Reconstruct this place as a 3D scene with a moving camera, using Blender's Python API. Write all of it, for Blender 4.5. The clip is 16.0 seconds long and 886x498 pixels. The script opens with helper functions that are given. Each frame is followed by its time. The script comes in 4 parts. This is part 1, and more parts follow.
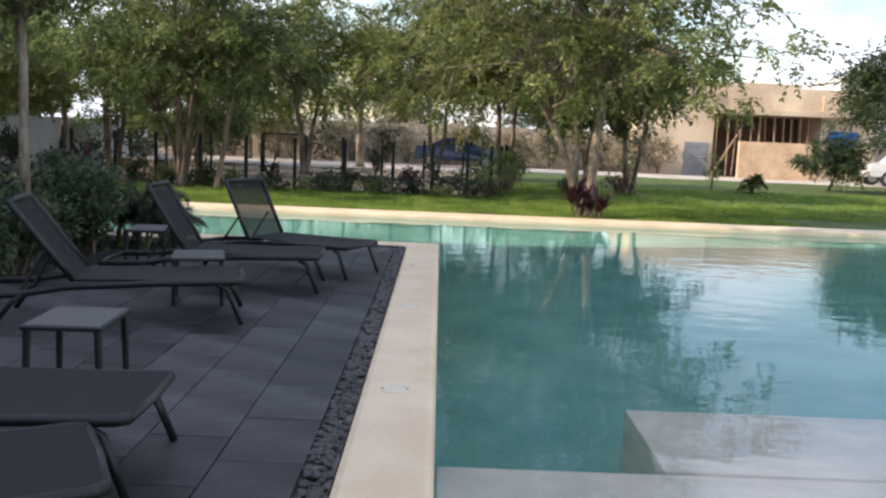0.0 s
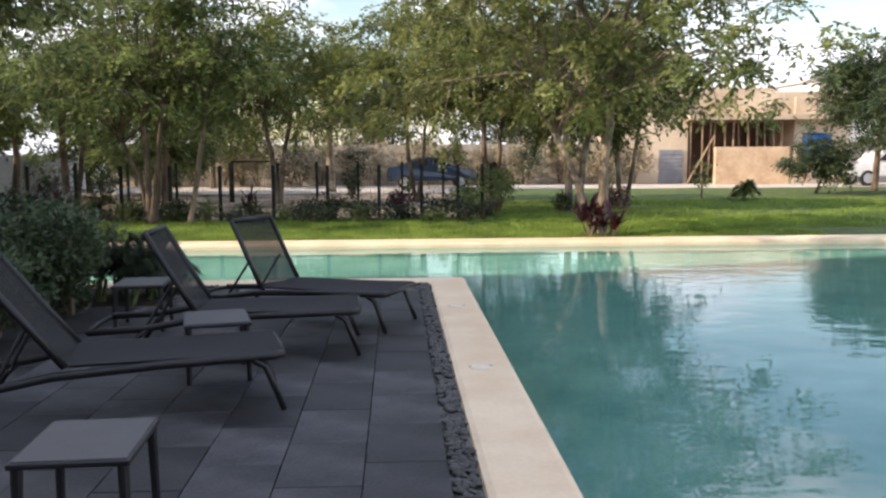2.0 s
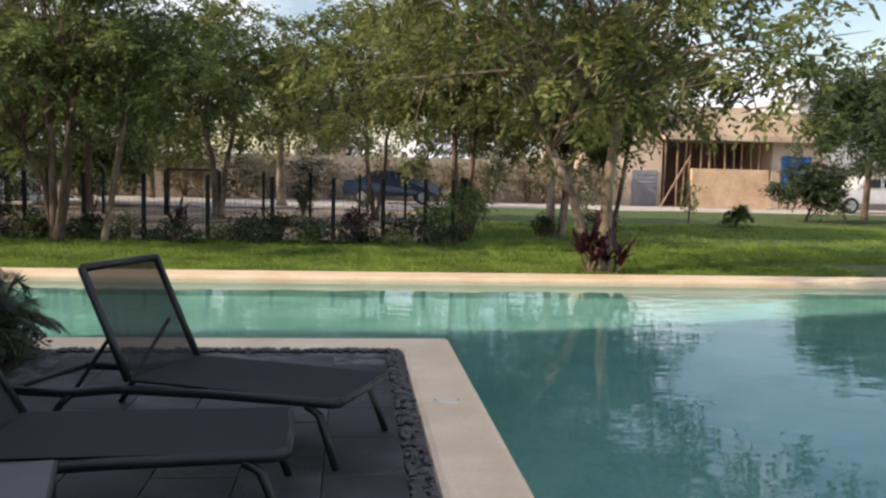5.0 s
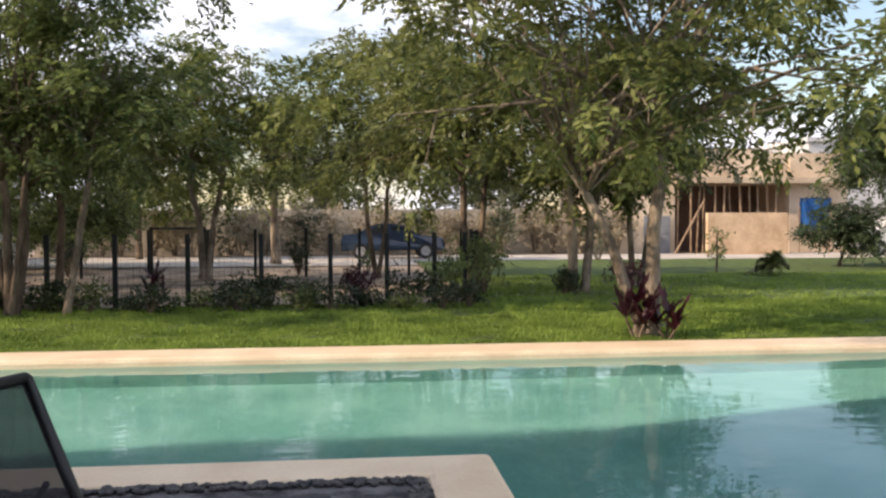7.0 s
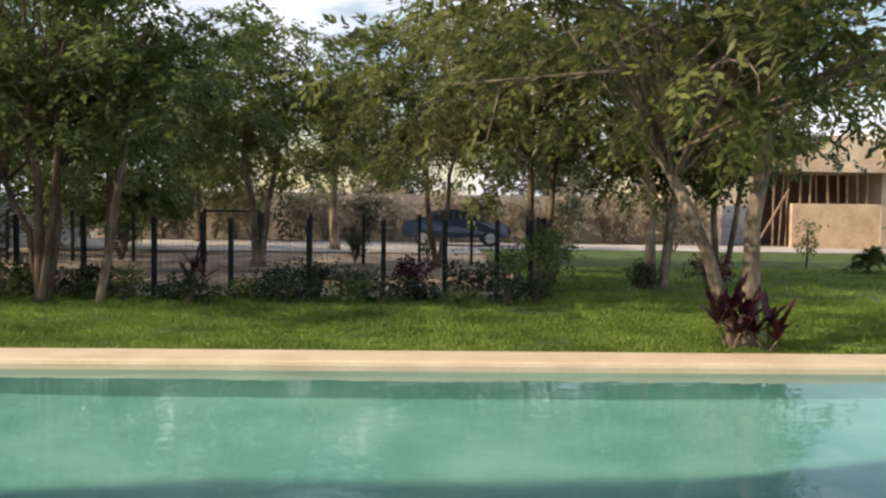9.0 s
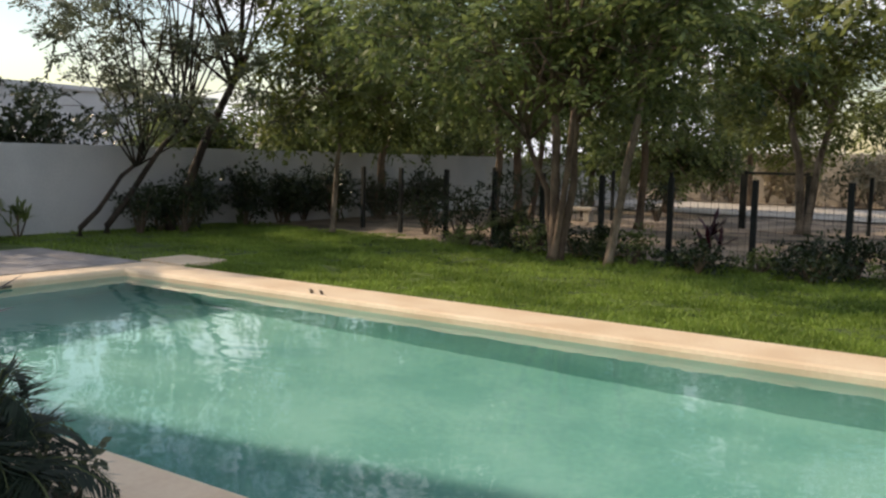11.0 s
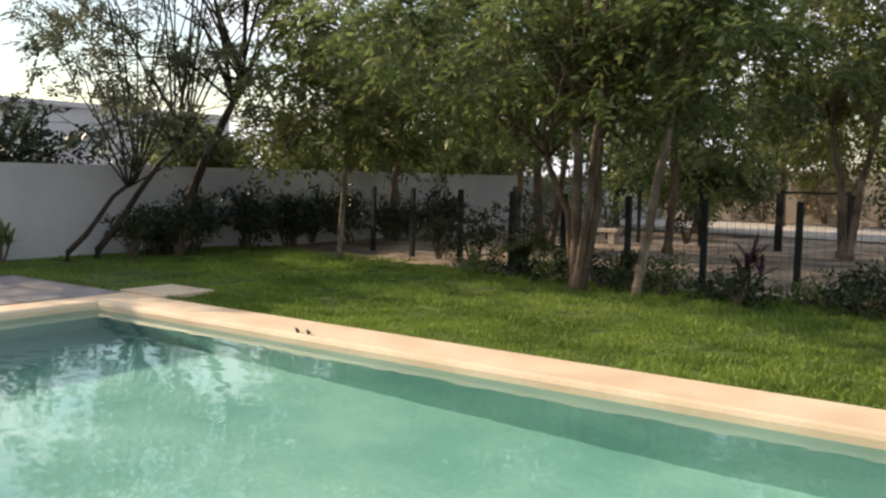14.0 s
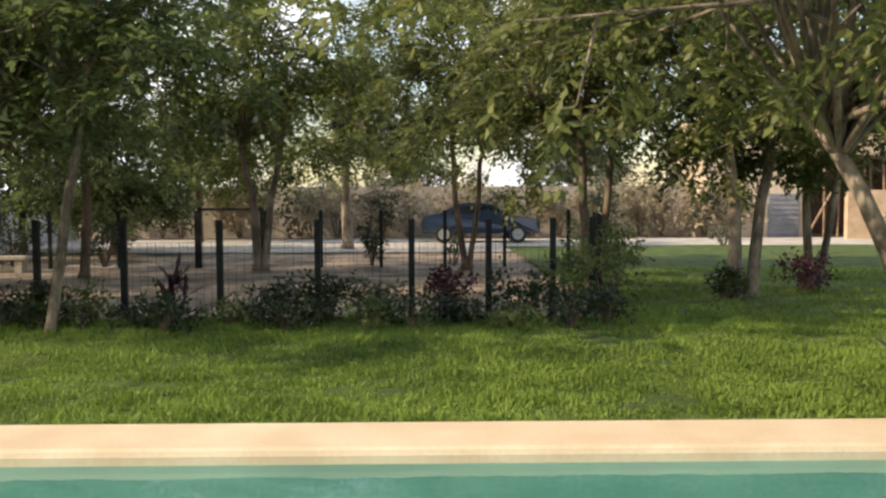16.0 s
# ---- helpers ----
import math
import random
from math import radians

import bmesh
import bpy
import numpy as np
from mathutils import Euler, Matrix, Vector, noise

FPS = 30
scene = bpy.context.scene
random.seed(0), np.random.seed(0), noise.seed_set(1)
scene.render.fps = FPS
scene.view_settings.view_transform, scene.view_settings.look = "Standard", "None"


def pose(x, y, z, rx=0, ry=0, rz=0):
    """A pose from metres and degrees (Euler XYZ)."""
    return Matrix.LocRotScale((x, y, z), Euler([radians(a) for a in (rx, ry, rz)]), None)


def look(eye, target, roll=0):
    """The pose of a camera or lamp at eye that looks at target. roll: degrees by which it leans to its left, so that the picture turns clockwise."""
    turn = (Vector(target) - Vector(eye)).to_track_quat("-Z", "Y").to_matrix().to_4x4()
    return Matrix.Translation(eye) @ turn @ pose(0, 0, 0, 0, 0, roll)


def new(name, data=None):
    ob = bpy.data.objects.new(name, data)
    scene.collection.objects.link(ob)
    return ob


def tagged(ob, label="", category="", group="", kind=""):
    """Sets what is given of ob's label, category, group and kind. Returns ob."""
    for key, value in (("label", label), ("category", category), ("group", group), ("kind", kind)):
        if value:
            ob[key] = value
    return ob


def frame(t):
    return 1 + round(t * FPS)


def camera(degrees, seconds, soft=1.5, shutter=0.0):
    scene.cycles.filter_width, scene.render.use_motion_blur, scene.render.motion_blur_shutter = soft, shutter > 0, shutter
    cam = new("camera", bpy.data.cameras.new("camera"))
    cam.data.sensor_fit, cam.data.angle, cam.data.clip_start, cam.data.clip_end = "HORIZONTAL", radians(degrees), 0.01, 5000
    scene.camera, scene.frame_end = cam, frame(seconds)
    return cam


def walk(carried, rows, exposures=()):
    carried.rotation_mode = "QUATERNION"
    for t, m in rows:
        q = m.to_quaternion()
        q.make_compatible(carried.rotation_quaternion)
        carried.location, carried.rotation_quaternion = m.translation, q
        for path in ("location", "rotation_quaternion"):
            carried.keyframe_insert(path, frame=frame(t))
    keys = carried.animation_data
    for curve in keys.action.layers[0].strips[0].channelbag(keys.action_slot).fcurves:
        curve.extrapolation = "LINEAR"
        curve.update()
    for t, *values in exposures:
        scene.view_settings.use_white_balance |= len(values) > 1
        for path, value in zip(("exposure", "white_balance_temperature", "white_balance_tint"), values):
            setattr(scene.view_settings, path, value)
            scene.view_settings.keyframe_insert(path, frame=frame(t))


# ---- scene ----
cam = camera(53.5, 16.0, soft=2.4)
PATH = [
    (0, (0.891, 0.027, 1.483), (0.905, 2.011, 1.225), 2.4),
    (0.5, (0.662, 0.227, 1.484), (0.597, 2.206, 1.203), 0.0),
    (1, (0.466, 0.532, 1.51), (0.562, 2.512, 1.244), -0.9),
    (1.5, (0.296, 0.956, 1.514), (0.423, 2.938, 1.279), 0.2),
    (2, (0.106, 1.473, 1.478), (0.21, 3.459, 1.264), -0.3),
    (2.5, (0.047, 1.948, 1.487), (0.223, 3.932, 1.312), -0.0),
    (3, (0.02, 2.539, 1.502), (0.261, 4.521, 1.381), -0.3),
    (3.5, (0.023, 3.083, 1.497), (0.344, 5.053, 1.373), 1.3),
    (4, (0.073, 3.5, 1.49), (0.34, 5.474, 1.318), 2.2),
    (4.2, (0.048, 3.664, 1.489), (0.293, 5.64, 1.307), 1.9),
    (6.3, (0.086, 5.993, 1.43), (0.256, 7.981, 1.291), 0.7),
    (6.5, (0.057, 6.181, 1.45), (0.22, 8.171, 1.342), 0.1),
    (7, (0.051, 6.617, 1.456), (0.26, 8.605, 1.392), -0.2),
    (7.5, (0.078, 7.026, 1.439), (0.285, 9.013, 1.333), 0.8),
    (8, (0.08, 7.392, 1.455), (0.262, 9.38, 1.329), 0.6),
    (8.2, (0.106, 7.451, 1.453), (0.313, 9.437, 1.344), 0.6),
    (10.3, (0.508, 9.191, 1.488), (-0.172, 11.068, 1.362), 1.7),
    (10.5, (0.551, 9.272, 1.451), (-0.271, 11.089, 1.301), 1.8),
    (11, (0.563, 9.498, 1.433), (-0.55, 11.148, 1.23), 1.3),
    (11.5, (0.481, 9.752, 1.454), (-0.868, 11.216, 1.261), 1.0),
    (12, (0.445, 10.025, 1.436), (-1.075, 11.315, 1.27), 2.1),
    (12.5, (0.378, 10.187, 1.423), (-1.196, 11.41, 1.259), 2.8),
    (13, (0.286, 10.253, 1.416), (-1.27, 11.498, 1.236), 1.9),
    (13.5, (0.102, 10.372, 1.441), (-1.308, 11.78, 1.272), 0.7),
    (13.8, (0.088, 10.468, 1.478), (-1.18, 12.005, 1.307), 1.0),
    (14, (0.065, 10.563, 1.465), (-1.096, 12.184, 1.301), 1.2),
    (14.5, (0.014, 10.757, 1.449), (-0.821, 12.57, 1.317), 2.3),
    (15, (-0.035, 10.867, 1.479), (-0.499, 12.809, 1.355), 2.7),
    (15.5, (-0.059, 10.951, 1.481), (-0.275, 12.936, 1.36), 0.7),
    (16, (-0.088, 11.009, 1.508), (-0.055, 13.005, 1.393), -0.2),
]
walk(cam, [(t, look(eye, target, roll)) for t, eye, target, roll in PATH],
     [(0, 0.28, 6150, 16), (0.5, 0.75, 6300, 17), (1, 0.67, 6350, 18), (1.5, 0.52, 6350, 18), (2, 0.4, 6350, 18), (2.5, 0.43, 6350, 18), (3, 0.34, 6350, 18), (3.5, 0.12, 6350, 18), (4, -0.13, 6350, 18), (6.5, 0.08, 6500, 19), (7, 0.08, 6500, 19), (8, -0.05, 6500, 17), (10.5, -0.2, 6550, 14), (11, -0.2, 6550, 15), (11.5, -0.22, 6450, 16), (12.5, -0.12, 6550, 16), (13.5, 0.05, 6650, 17), (14.5, -0.02, 6700, 15), (16, 0.06, 6650, 12)])

# ---- world, sun ----
SUN_AZ, SUN_EL = radians(256), radians(30)          # where the sun stands, counted from +y clockwise
UNSEEN_HOUSE_H = 10.0
sun_dir = Vector((math.sin(SUN_AZ) * math.cos(SUN_EL), math.cos(SUN_AZ) * math.cos(SUN_EL), math.sin(SUN_EL)))
scene.view_settings.exposure = 0.0
world = bpy.data.worlds.new("sky")
scene.world = world
world.use_nodes = True
wn, wl = world.node_tree.nodes, world.node_tree.links
sky = wn.new("ShaderNodeTexSky")
sky.sky_type, sky.sun_disc = "NISHITA", False
sky.sun_elevation, sky.sun_rotation = SUN_EL, SUN_AZ
sky.dust_density, sky.air_density = 0.7, 1.3
wc = wn.new("ShaderNodeTexCoord")
wm = wn.new("ShaderNodeMapping")
wm.inputs["Scale"].default_value = (1.6, 1.6, 4.0)
cl = wn.new("ShaderNodeTexNoise")
cl.inputs["Scale"].default_value, cl.inputs["Detail"].default_value, cl.inputs["Roughness"].default_value = 1.7, 7, 0.58
cr = wn.new("ShaderNodeValToRGB")
cr.color_ramp.elements[0].position, cr.color_ramp.elements[1].position = 0.46, 0.58
mixw = wn.new("ShaderNodeMix")
mixw.data_type = "RGBA"
mixw.inputs["B"].default_value = (7.6, 7.8, 8.2, 1)
wl.new(wc.outputs["Generated"], wm.inputs["Vector"])
wl.new(wm.outputs["Vector"], cl.inputs["Vector"])
wl.new(cl.outputs["Fac"], cr.inputs["Fac"])
wl.new(cr.outputs["Color"], mixw.inputs["Factor"])
wl.new(sky.outputs["Color"], mixw.inputs["A"])
wl.new(mixw.outputs["Result"], wn["Background"].inputs["Color"])
wn["Background"].inputs["Strength"].default_value = 0.17
sun_data = bpy.data.lights.new("sun", "SUN")
sun_data.energy, sun_data.angle, sun_data.color = 5.4, radians(0.6), (1.0, 0.83, 0.60)
sun = new("sun", sun_data)
sun.matrix_world = look(sun_dir * 60, (0, 0, 0))


# ---- materials ----
def mat(name, a, b, scale=6.0, rough=0.7, bump=0.15, metal=0.0, fine=60.0, vary=0.0, blend=(0.35, 0.65), dist=0.01, stretch=(1, 1, 1), coat=0.0):
    """A surface between two colours: broad patches, fine grain and relief, and a shift from piece to piece."""
    m = bpy.data.materials.new(name)
    m.use_nodes = True
    n, l = m.node_tree.nodes, m.node_tree.links
    p = n["Principled BSDF"]
    tc = n.new("ShaderNodeTexCoord")
    mp = n.new("ShaderNodeMapping")
    mp.inputs["Scale"].default_value = stretch
    l.new(tc.outputs["Object"], mp.inputs["Vector"])
    n1, n2 = n.new("ShaderNodeTexNoise"), n.new("ShaderNodeTexNoise")
    n1.inputs["Scale"].default_value, n1.inputs["Detail"].default_value = scale, 5
    n2.inputs["Scale"].default_value, n2.inputs["Detail"].default_value = fine, 4
    for k in (n1, n2):
        l.new(mp.outputs["Vector"], k.inputs["Vector"])
    add = n.new("ShaderNodeMath")
    add.operation = "MULTIPLY_ADD"
    add.inputs[1].default_value = 0.35
    l.new(n2.outputs["Fac"], add.inputs[0])
    sub = n.new("ShaderNodeMath")
    sub.operation = "SUBTRACT"
    sub.inputs[1].default_value = 0.175
    l.new(n1.outputs["Fac"], sub.inputs[0])
    l.new(sub.outputs[0], add.inputs[2])
    ramp = n.new("ShaderNodeValToRGB")
    ramp.color_ramp.elements[0].position, ramp.color_ramp.elements[1].position = blend
    ramp.color_ramp.elements[0].color, ramp.color_ramp.elements[1].color = (*a, 1), (*b, 1)
    l.new(add.outputs[0], ramp.inputs["Fac"])
    col = ramp.outputs["Color"]
    if vary:
        oi = n.new("ShaderNodeObjectInfo")
        hs = n.new("ShaderNodeHueSaturation")
        mr = n.new("ShaderNodeMapRange")
        mr.inputs["To Min"].default_value, mr.inputs["To Max"].default_value = 1 - vary, 1 + vary
        l.new(oi.outputs["Random"], mr.inputs["Value"])
        l.new(mr.outputs["Result"], hs.inputs["Value"])
        l.new(col, hs.inputs["Color"])
        col = hs.outputs["Color"]
    l.new(col, p.inputs["Base Color"])
    p.inputs["Metallic"].default_value = metal
    p.inputs["Coat Weight"].default_value = coat
    rr = n.new("ShaderNodeMapRange")
    rr.inputs["To Min"].default_value, rr.inputs["To Max"].default_value = max(0.02, rough - 0.1), min(1, rough + 0.1)
    l.new(n1.outputs["Fac"], rr.inputs["Value"])
    l.new(rr.outputs["Result"], p.inputs["Roughness"])
    if bump:
        bp = n.new("ShaderNodeBump")
        bp.inputs["Strength"].default_value, bp.inputs["Distance"].default_value = bump, dist
        l.new(n2.outputs["Fac"], bp.inputs["Height"])
        l.new(bp.outputs["Normal"], p.inputs["Normal"])
    return m


def leaf_mat(name, dark, light, gloss=0.5, through_light=0.42):
    m = bpy.data.materials.new(name)
    m.use_nodes = True
    n, l = m.node_tree.nodes, m.node_tree.links
    p, out = n["Principled BSDF"], n["Material Output"]
    g = n.new("ShaderNodeNewGeometry")
    tc = n.new("ShaderNodeTexCoord")
    # broad noise puts lit and shaded clumps into the colour of crowns and grass
    no = n.new("ShaderNodeTexNoise")
    no.inputs["Scale"].default_value = 0.9
    l.new(tc.outputs["Object"], no.inputs["Vector"])
    mx = n.new("ShaderNodeMath")
    mx.operation = "MULTIPLY_ADD"
    mx.inputs[1].default_value = 0.55
    l.new(g.outputs["Random Per Island"], mx.inputs[0])
    s = n.new("ShaderNodeMath")
    s.operation = "MULTIPLY_ADD"
    s.inputs[1].default_value, s.inputs[2].default_value = 2.0, -0.72
    l.new(no.outputs["Fac"], s.inputs[0])
    l.new(s.outputs[0], mx.inputs[2])
    r = n.new("ShaderNodeValToRGB")
    r.color_ramp.elements[0].color, r.color_ramp.elements[1].color = (*dark, 1), (*light, 1)
    l.new(mx.outputs[0], r.inputs["Fac"])
    l.new(r.outputs["Color"], p.inputs["Base Color"])
    p.inputs["Roughness"].default_value = gloss
    t = n.new("ShaderNodeBsdfTranslucent")
    l.new(r.outputs["Color"], t.inputs["Color"])
    mix = n.new("ShaderNodeMixShader")
    mix.inputs["Fac"].default_value = through_light
    l.new(p.outputs["BSDF"], mix.inputs[1])
    l.new(t.outputs["BSDF"], mix.inputs[2])
    l.new(mix.outputs["Shader"], out.inputs["Surface"])
    return m


def glass_mat(name, tint, ior=1.45, rough=0.0, ripple=0.0):
    m = bpy.data.materials.new(name)
    m.use_nodes = True
    n, l = m.node_tree.nodes, m.node_tree.links
    p = n["Principled BSDF"]
    p.inputs["Base Color"].default_value = (*tint, 1)
    p.inputs["Transmission Weight"].default_value, p.inputs["Roughness"].default_value, p.inputs["IOR"].default_value = 1.0, rough, ior
    if ripple:
        tc = n.new("ShaderNodeTexCoord")
        mp = n.new("ShaderNodeMapping")
        mp.inputs["Scale"].default_value = (0.8, 1.3, 1)
        l.new(tc.outputs["Object"], mp.inputs["Vector"])
        a, b = n.new("ShaderNodeTexNoise"), n.new("ShaderNodeTexNoise")
        a.inputs["Scale"].default_value, a.inputs["Detail"].default_value = 2.2, 2
        b.inputs["Scale"].default_value, b.inputs["Detail"].default_value = 7.0, 2
        for k in (a, b):
            l.new(mp.outputs["Vector"], k.inputs["Vector"])
        ad = n.new("ShaderNodeMath")
        ad.operation = "MULTIPLY_ADD"
        ad.inputs[1].default_value = 0.18
        l.new(b.outputs["Fac"], ad.inputs[0])
        l.new(a.outputs["Fac"], ad.inputs[2])
        bp = n.new("ShaderNodeBump")
        bp.inputs["Strength"].default_value, bp.inputs["Distance"].default_value = 1.0, ripple
        l.new(ad.outputs[0], bp.inputs["Height"])
        l.new(bp.outputs["Normal"], p.inputs["Normal"])
    return m


SLATE = mat("slate", (0.014, 0.014, 0.016), (0.064, 0.062, 0.066), 3.0, 0.62, 0.4, fine=45, vary=0.5, dist=0.006)
JOINT = mat("joint_mortar", (0.02, 0.02, 0.022), (0.16, 0.155, 0.15), 8, 0.9, 0.3)
COPING = mat("polished_cream_plaster", (0.74, 0.56, 0.37), (0.85, 0.69, 0.485), 1.8, 0.55, 0.12, fine=30, dist=0.004)
POOL = mat("green_pool_plaster", (0.105, 0.32, 0.285), (0.18, 0.42, 0.375), 1.2, 0.8, 0.1, fine=20)
LEDGE = mat("pale_ledge_plaster", (0.60, 0.58, 0.50), (0.76, 0.72, 0.62), 2.2, 0.8, 0.1, fine=20)
WATER = glass_mat("water", (1, 1, 1), 1.33, 0.0, 0.005)
PEBBLE = mat("dark_pebble", (0.012, 0.012, 0.014), (0.07, 0.065, 0.06), 9, 0.5, 0.2, vary=0.5)
LIDMAT = mat("white_plastic", (0.72, 0.61, 0.47), (0.80, 0.70, 0.56), 12, 0.5, 0.05)
FRAME = mat("anthracite_painted_metal", (0.006, 0.006, 0.007), (0.011, 0.011, 0.012), 14, 0.45, 0.05)
SLING = mat("charcoal_sling_mesh", (0.007, 0.007, 0.008), (0.014, 0.013, 0.015), 5, 0.9, 0.5, fine=240, dist=0.002)
TABLETOP = mat("grey_tabletop", (0.055, 0.053, 0.056), (0.085, 0.083, 0.085), 6, 0.5, 0.15, fine=80)
LAWN = mat("lawn_soil", (0.035, 0.062, 0.010), (0.10, 0.15, 0.022), 2.5, 0.95, 0.7, fine=40, dist=0.03)
GRASS = leaf_mat("grass_blade", (0.098, 0.165, 0.02), (0.28, 0.395, 0.068), 0.7, 0.38)
DIRT = mat("dry_dirt_with_litter", (0.13, 0.10, 0.075), (0.42, 0.33, 0.24), 1.1, 0.95, 0.8, fine=26, dist=0.03)
ROADM = mat("pale_gravel_road", (0.40, 0.36, 0.31), (0.58, 0.53, 0.46), 0.8, 0.95, 0.4, fine=30)
WHITE = mat("white_wall_paint", (0.52, 0.53, 0.54), (0.66, 0.66, 0.66), 0.7, 0.85, 0.1, fine=25)
CREAM = mat("cream_block_render", (0.52, 0.40, 0.28), (0.70, 0.57, 0.42), 0.6, 0.9, 0.3, fine=8, dist=0.03)
BLOCK = mat("tan_block_wall", (0.50, 0.34, 0.21), (0.68, 0.50, 0.33), 1.4, 0.9, 0.4, fine=7, dist=0.03)
# the opening's shade is put into this plaster's colour
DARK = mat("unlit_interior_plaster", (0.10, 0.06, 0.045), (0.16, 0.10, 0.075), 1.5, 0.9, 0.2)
SHUTTER = mat("grey_metal_shutter", (0.22, 0.23, 0.25), (0.30, 0.31, 0.33), 2, 0.5, 0.1)
TIMBER = mat("raw_timber", (0.20, 0.13, 0.08), (0.36, 0.26, 0.17), 5, 0.85, 0.3)
BLUE = mat("blue_tarpaulin", (0.02, 0.13, 0.42), (0.05, 0.22, 0.60), 3, 0.5, 0.3)
POST = mat("dark_green_fence_paint", (0.006, 0.009, 0.008), (0.016, 0.020, 0.018), 9, 0.8, 0.1)
BARK = mat("pale_bark", (0.11, 0.085, 0.06), (0.36, 0.29, 0.22), 5, 0.9, 0.9, fine=30, dist=0.03, stretch=(1, 1, 0.35))
BARK2 = mat("brown_bark", (0.075, 0.052, 0.036), (0.22, 0.165, 0.115), 5, 0.9, 0.9, fine=30, dist=0.03, stretch=(1, 1, 0.35))
LEAF_A = leaf_mat("leaf_mid_green", (0.030, 0.050, 0.016), (0.29, 0.32, 0.10), through_light=0.48)
LEAF_B = leaf_mat("leaf_dark_green", (0.026, 0.048, 0.018), (0.27, 0.335, 0.11), through_light=0.5)
LEAF_C = leaf_mat("leaf_yellow_green", (0.055, 0.08, 0.02), (0.29, 0.33, 0.09))
LEAF_D = leaf_mat("leaf_grey_green", (0.035, 0.05, 0.028), (0.19, 0.21, 0.12))
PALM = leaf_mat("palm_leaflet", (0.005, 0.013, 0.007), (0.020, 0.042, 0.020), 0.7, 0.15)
# darker leaf copy: the shade over bed, fence foot and wall is in its colour
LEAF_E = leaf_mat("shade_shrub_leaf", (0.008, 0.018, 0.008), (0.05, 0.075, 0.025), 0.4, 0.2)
LEAF_F = leaf_mat("deep_green_leaf", (0.014, 0.030, 0.014), (0.11, 0.155, 0.065), 0.5, 0.35)
# bark darkened in its colour, so the leaning stems stand as backlit silhouettes
DARKBARK = mat("silhouette_dark_bark", (0.022, 0.016, 0.012), (0.075, 0.055, 0.04), 5, 0.9, 0.9, fine=30, dist=0.03, stretch=(1, 1, 0.35))
OLDWALL = mat("weathered_block_wall", (0.33, 0.29, 0.23), (0.50, 0.44, 0.36), 0.9, 0.9, 0.4, fine=7, dist=0.03)
RED = leaf_mat("dark_red_leaf", (0.018, 0.005, 0.008), (0.085, 0.014, 0.028), 0.4, 0.2)
DRY = leaf_mat("dry_straw", (0.22, 0.185, 0.12), (0.46, 0.40, 0.28), 0.8, 0.3)
STEM = mat("green_stem", (0.05, 0.07, 0.02), (0.12, 0.14, 0.05), 12, 0.7, 0.2)
CARBLUE = mat("navy_car_paint", (0.006, 0.016, 0.038), (0.009, 0.022, 0.05), 3, 0.3, 0.0, coat=0.8)
CARWHITE = mat("white_car_paint", (0.62, 0.62, 0.60), (0.70, 0.70, 0.68), 3, 0.35, 0.0, coat=0.6)
TYRE = mat("tyre_rubber", (0.012, 0.012, 0.012), (0.03, 0.03, 0.03), 12, 0.85, 0.2)
RIM = mat("alloy_rim", (0.42, 0.42, 0.43), (0.55, 0.55, 0.56), 9, 0.35, 0.0, metal=0.8)
CARGLASS = mat("tinted_car_glass", (0.010, 0.012, 0.014), (0.02, 0.022, 0.025), 3, 0.06, 0.0)
TANK = mat("beige_water_tank_plastic", (0.45, 0.34, 0.23), (0.56, 0.44, 0.31), 2, 0.6, 0.05)
DISHRED = mat("red_dish_paint", (0.42, 0.09, 0.09), (0.55, 0.14, 0.13), 4, 0.6, 0.0)
PAVER = mat("grey_terrace_slab", (0.20, 0.185, 0.175), (0.36, 0.33, 0.31), 2.2, 0.8, 0.2, vary=0.12)
STEEL = mat("dull_steel", (0.10, 0.09, 0.08), (0.18, 0.16, 0.14), 20, 0.5, 0.1, metal=0.6)


# ---- mesh helpers ----
def mesh_of(name, bm, material, smooth=False):
    me = bpy.data.meshes.new(name)
    bm.normal_update()
    bm.to_mesh(me)
    bm.free()
    me.materials.append(material)
    if smooth:
        me.polygons.foreach_set("use_smooth", [True] * len(me.polygons))
    return me


def part(name, bm, material, parent=None, label="", smooth=False):
    ob = new(name, mesh_of(name, bm, material, smooth))
    ob.parent = parent
    if label:
        ob["label"] = label
    return ob


def thing(name, m, label, category, group="", kind=""):
    ob = new(name)
    ob.empty_display_size = 0.2
    ob.matrix_world = m
    return tagged(ob, label, category, group, kind)


def box(bm, x0, y0, z0, x1, y1, z1, bevel=0.0, m=None):
    r = bmesh.ops.create_cube(bm, size=1)
    vs = r["verts"]
    for v in vs:
        v.co = Vector((x0 + (v.co.x + .5) * (x1 - x0), y0 + (v.co.y + .5) * (y1 - y0), z0 + (v.co.z + .5) * (z1 - z0)))
    if m is not None:
        bmesh.ops.transform(bm, matrix=m, verts=vs)
    if bevel:
        es = list({e for v in vs for e in v.link_edges})
        bmesh.ops.bevel(bm, geom=es, offset=bevel, segments=2, affect="EDGES", profile=0.5)
    return bm


def B(x0, y0, z0, x1, y1, z1, bevel=0.0):
    return box(bmesh.new(), x0, y0, z0, x1, y1, z1, bevel)


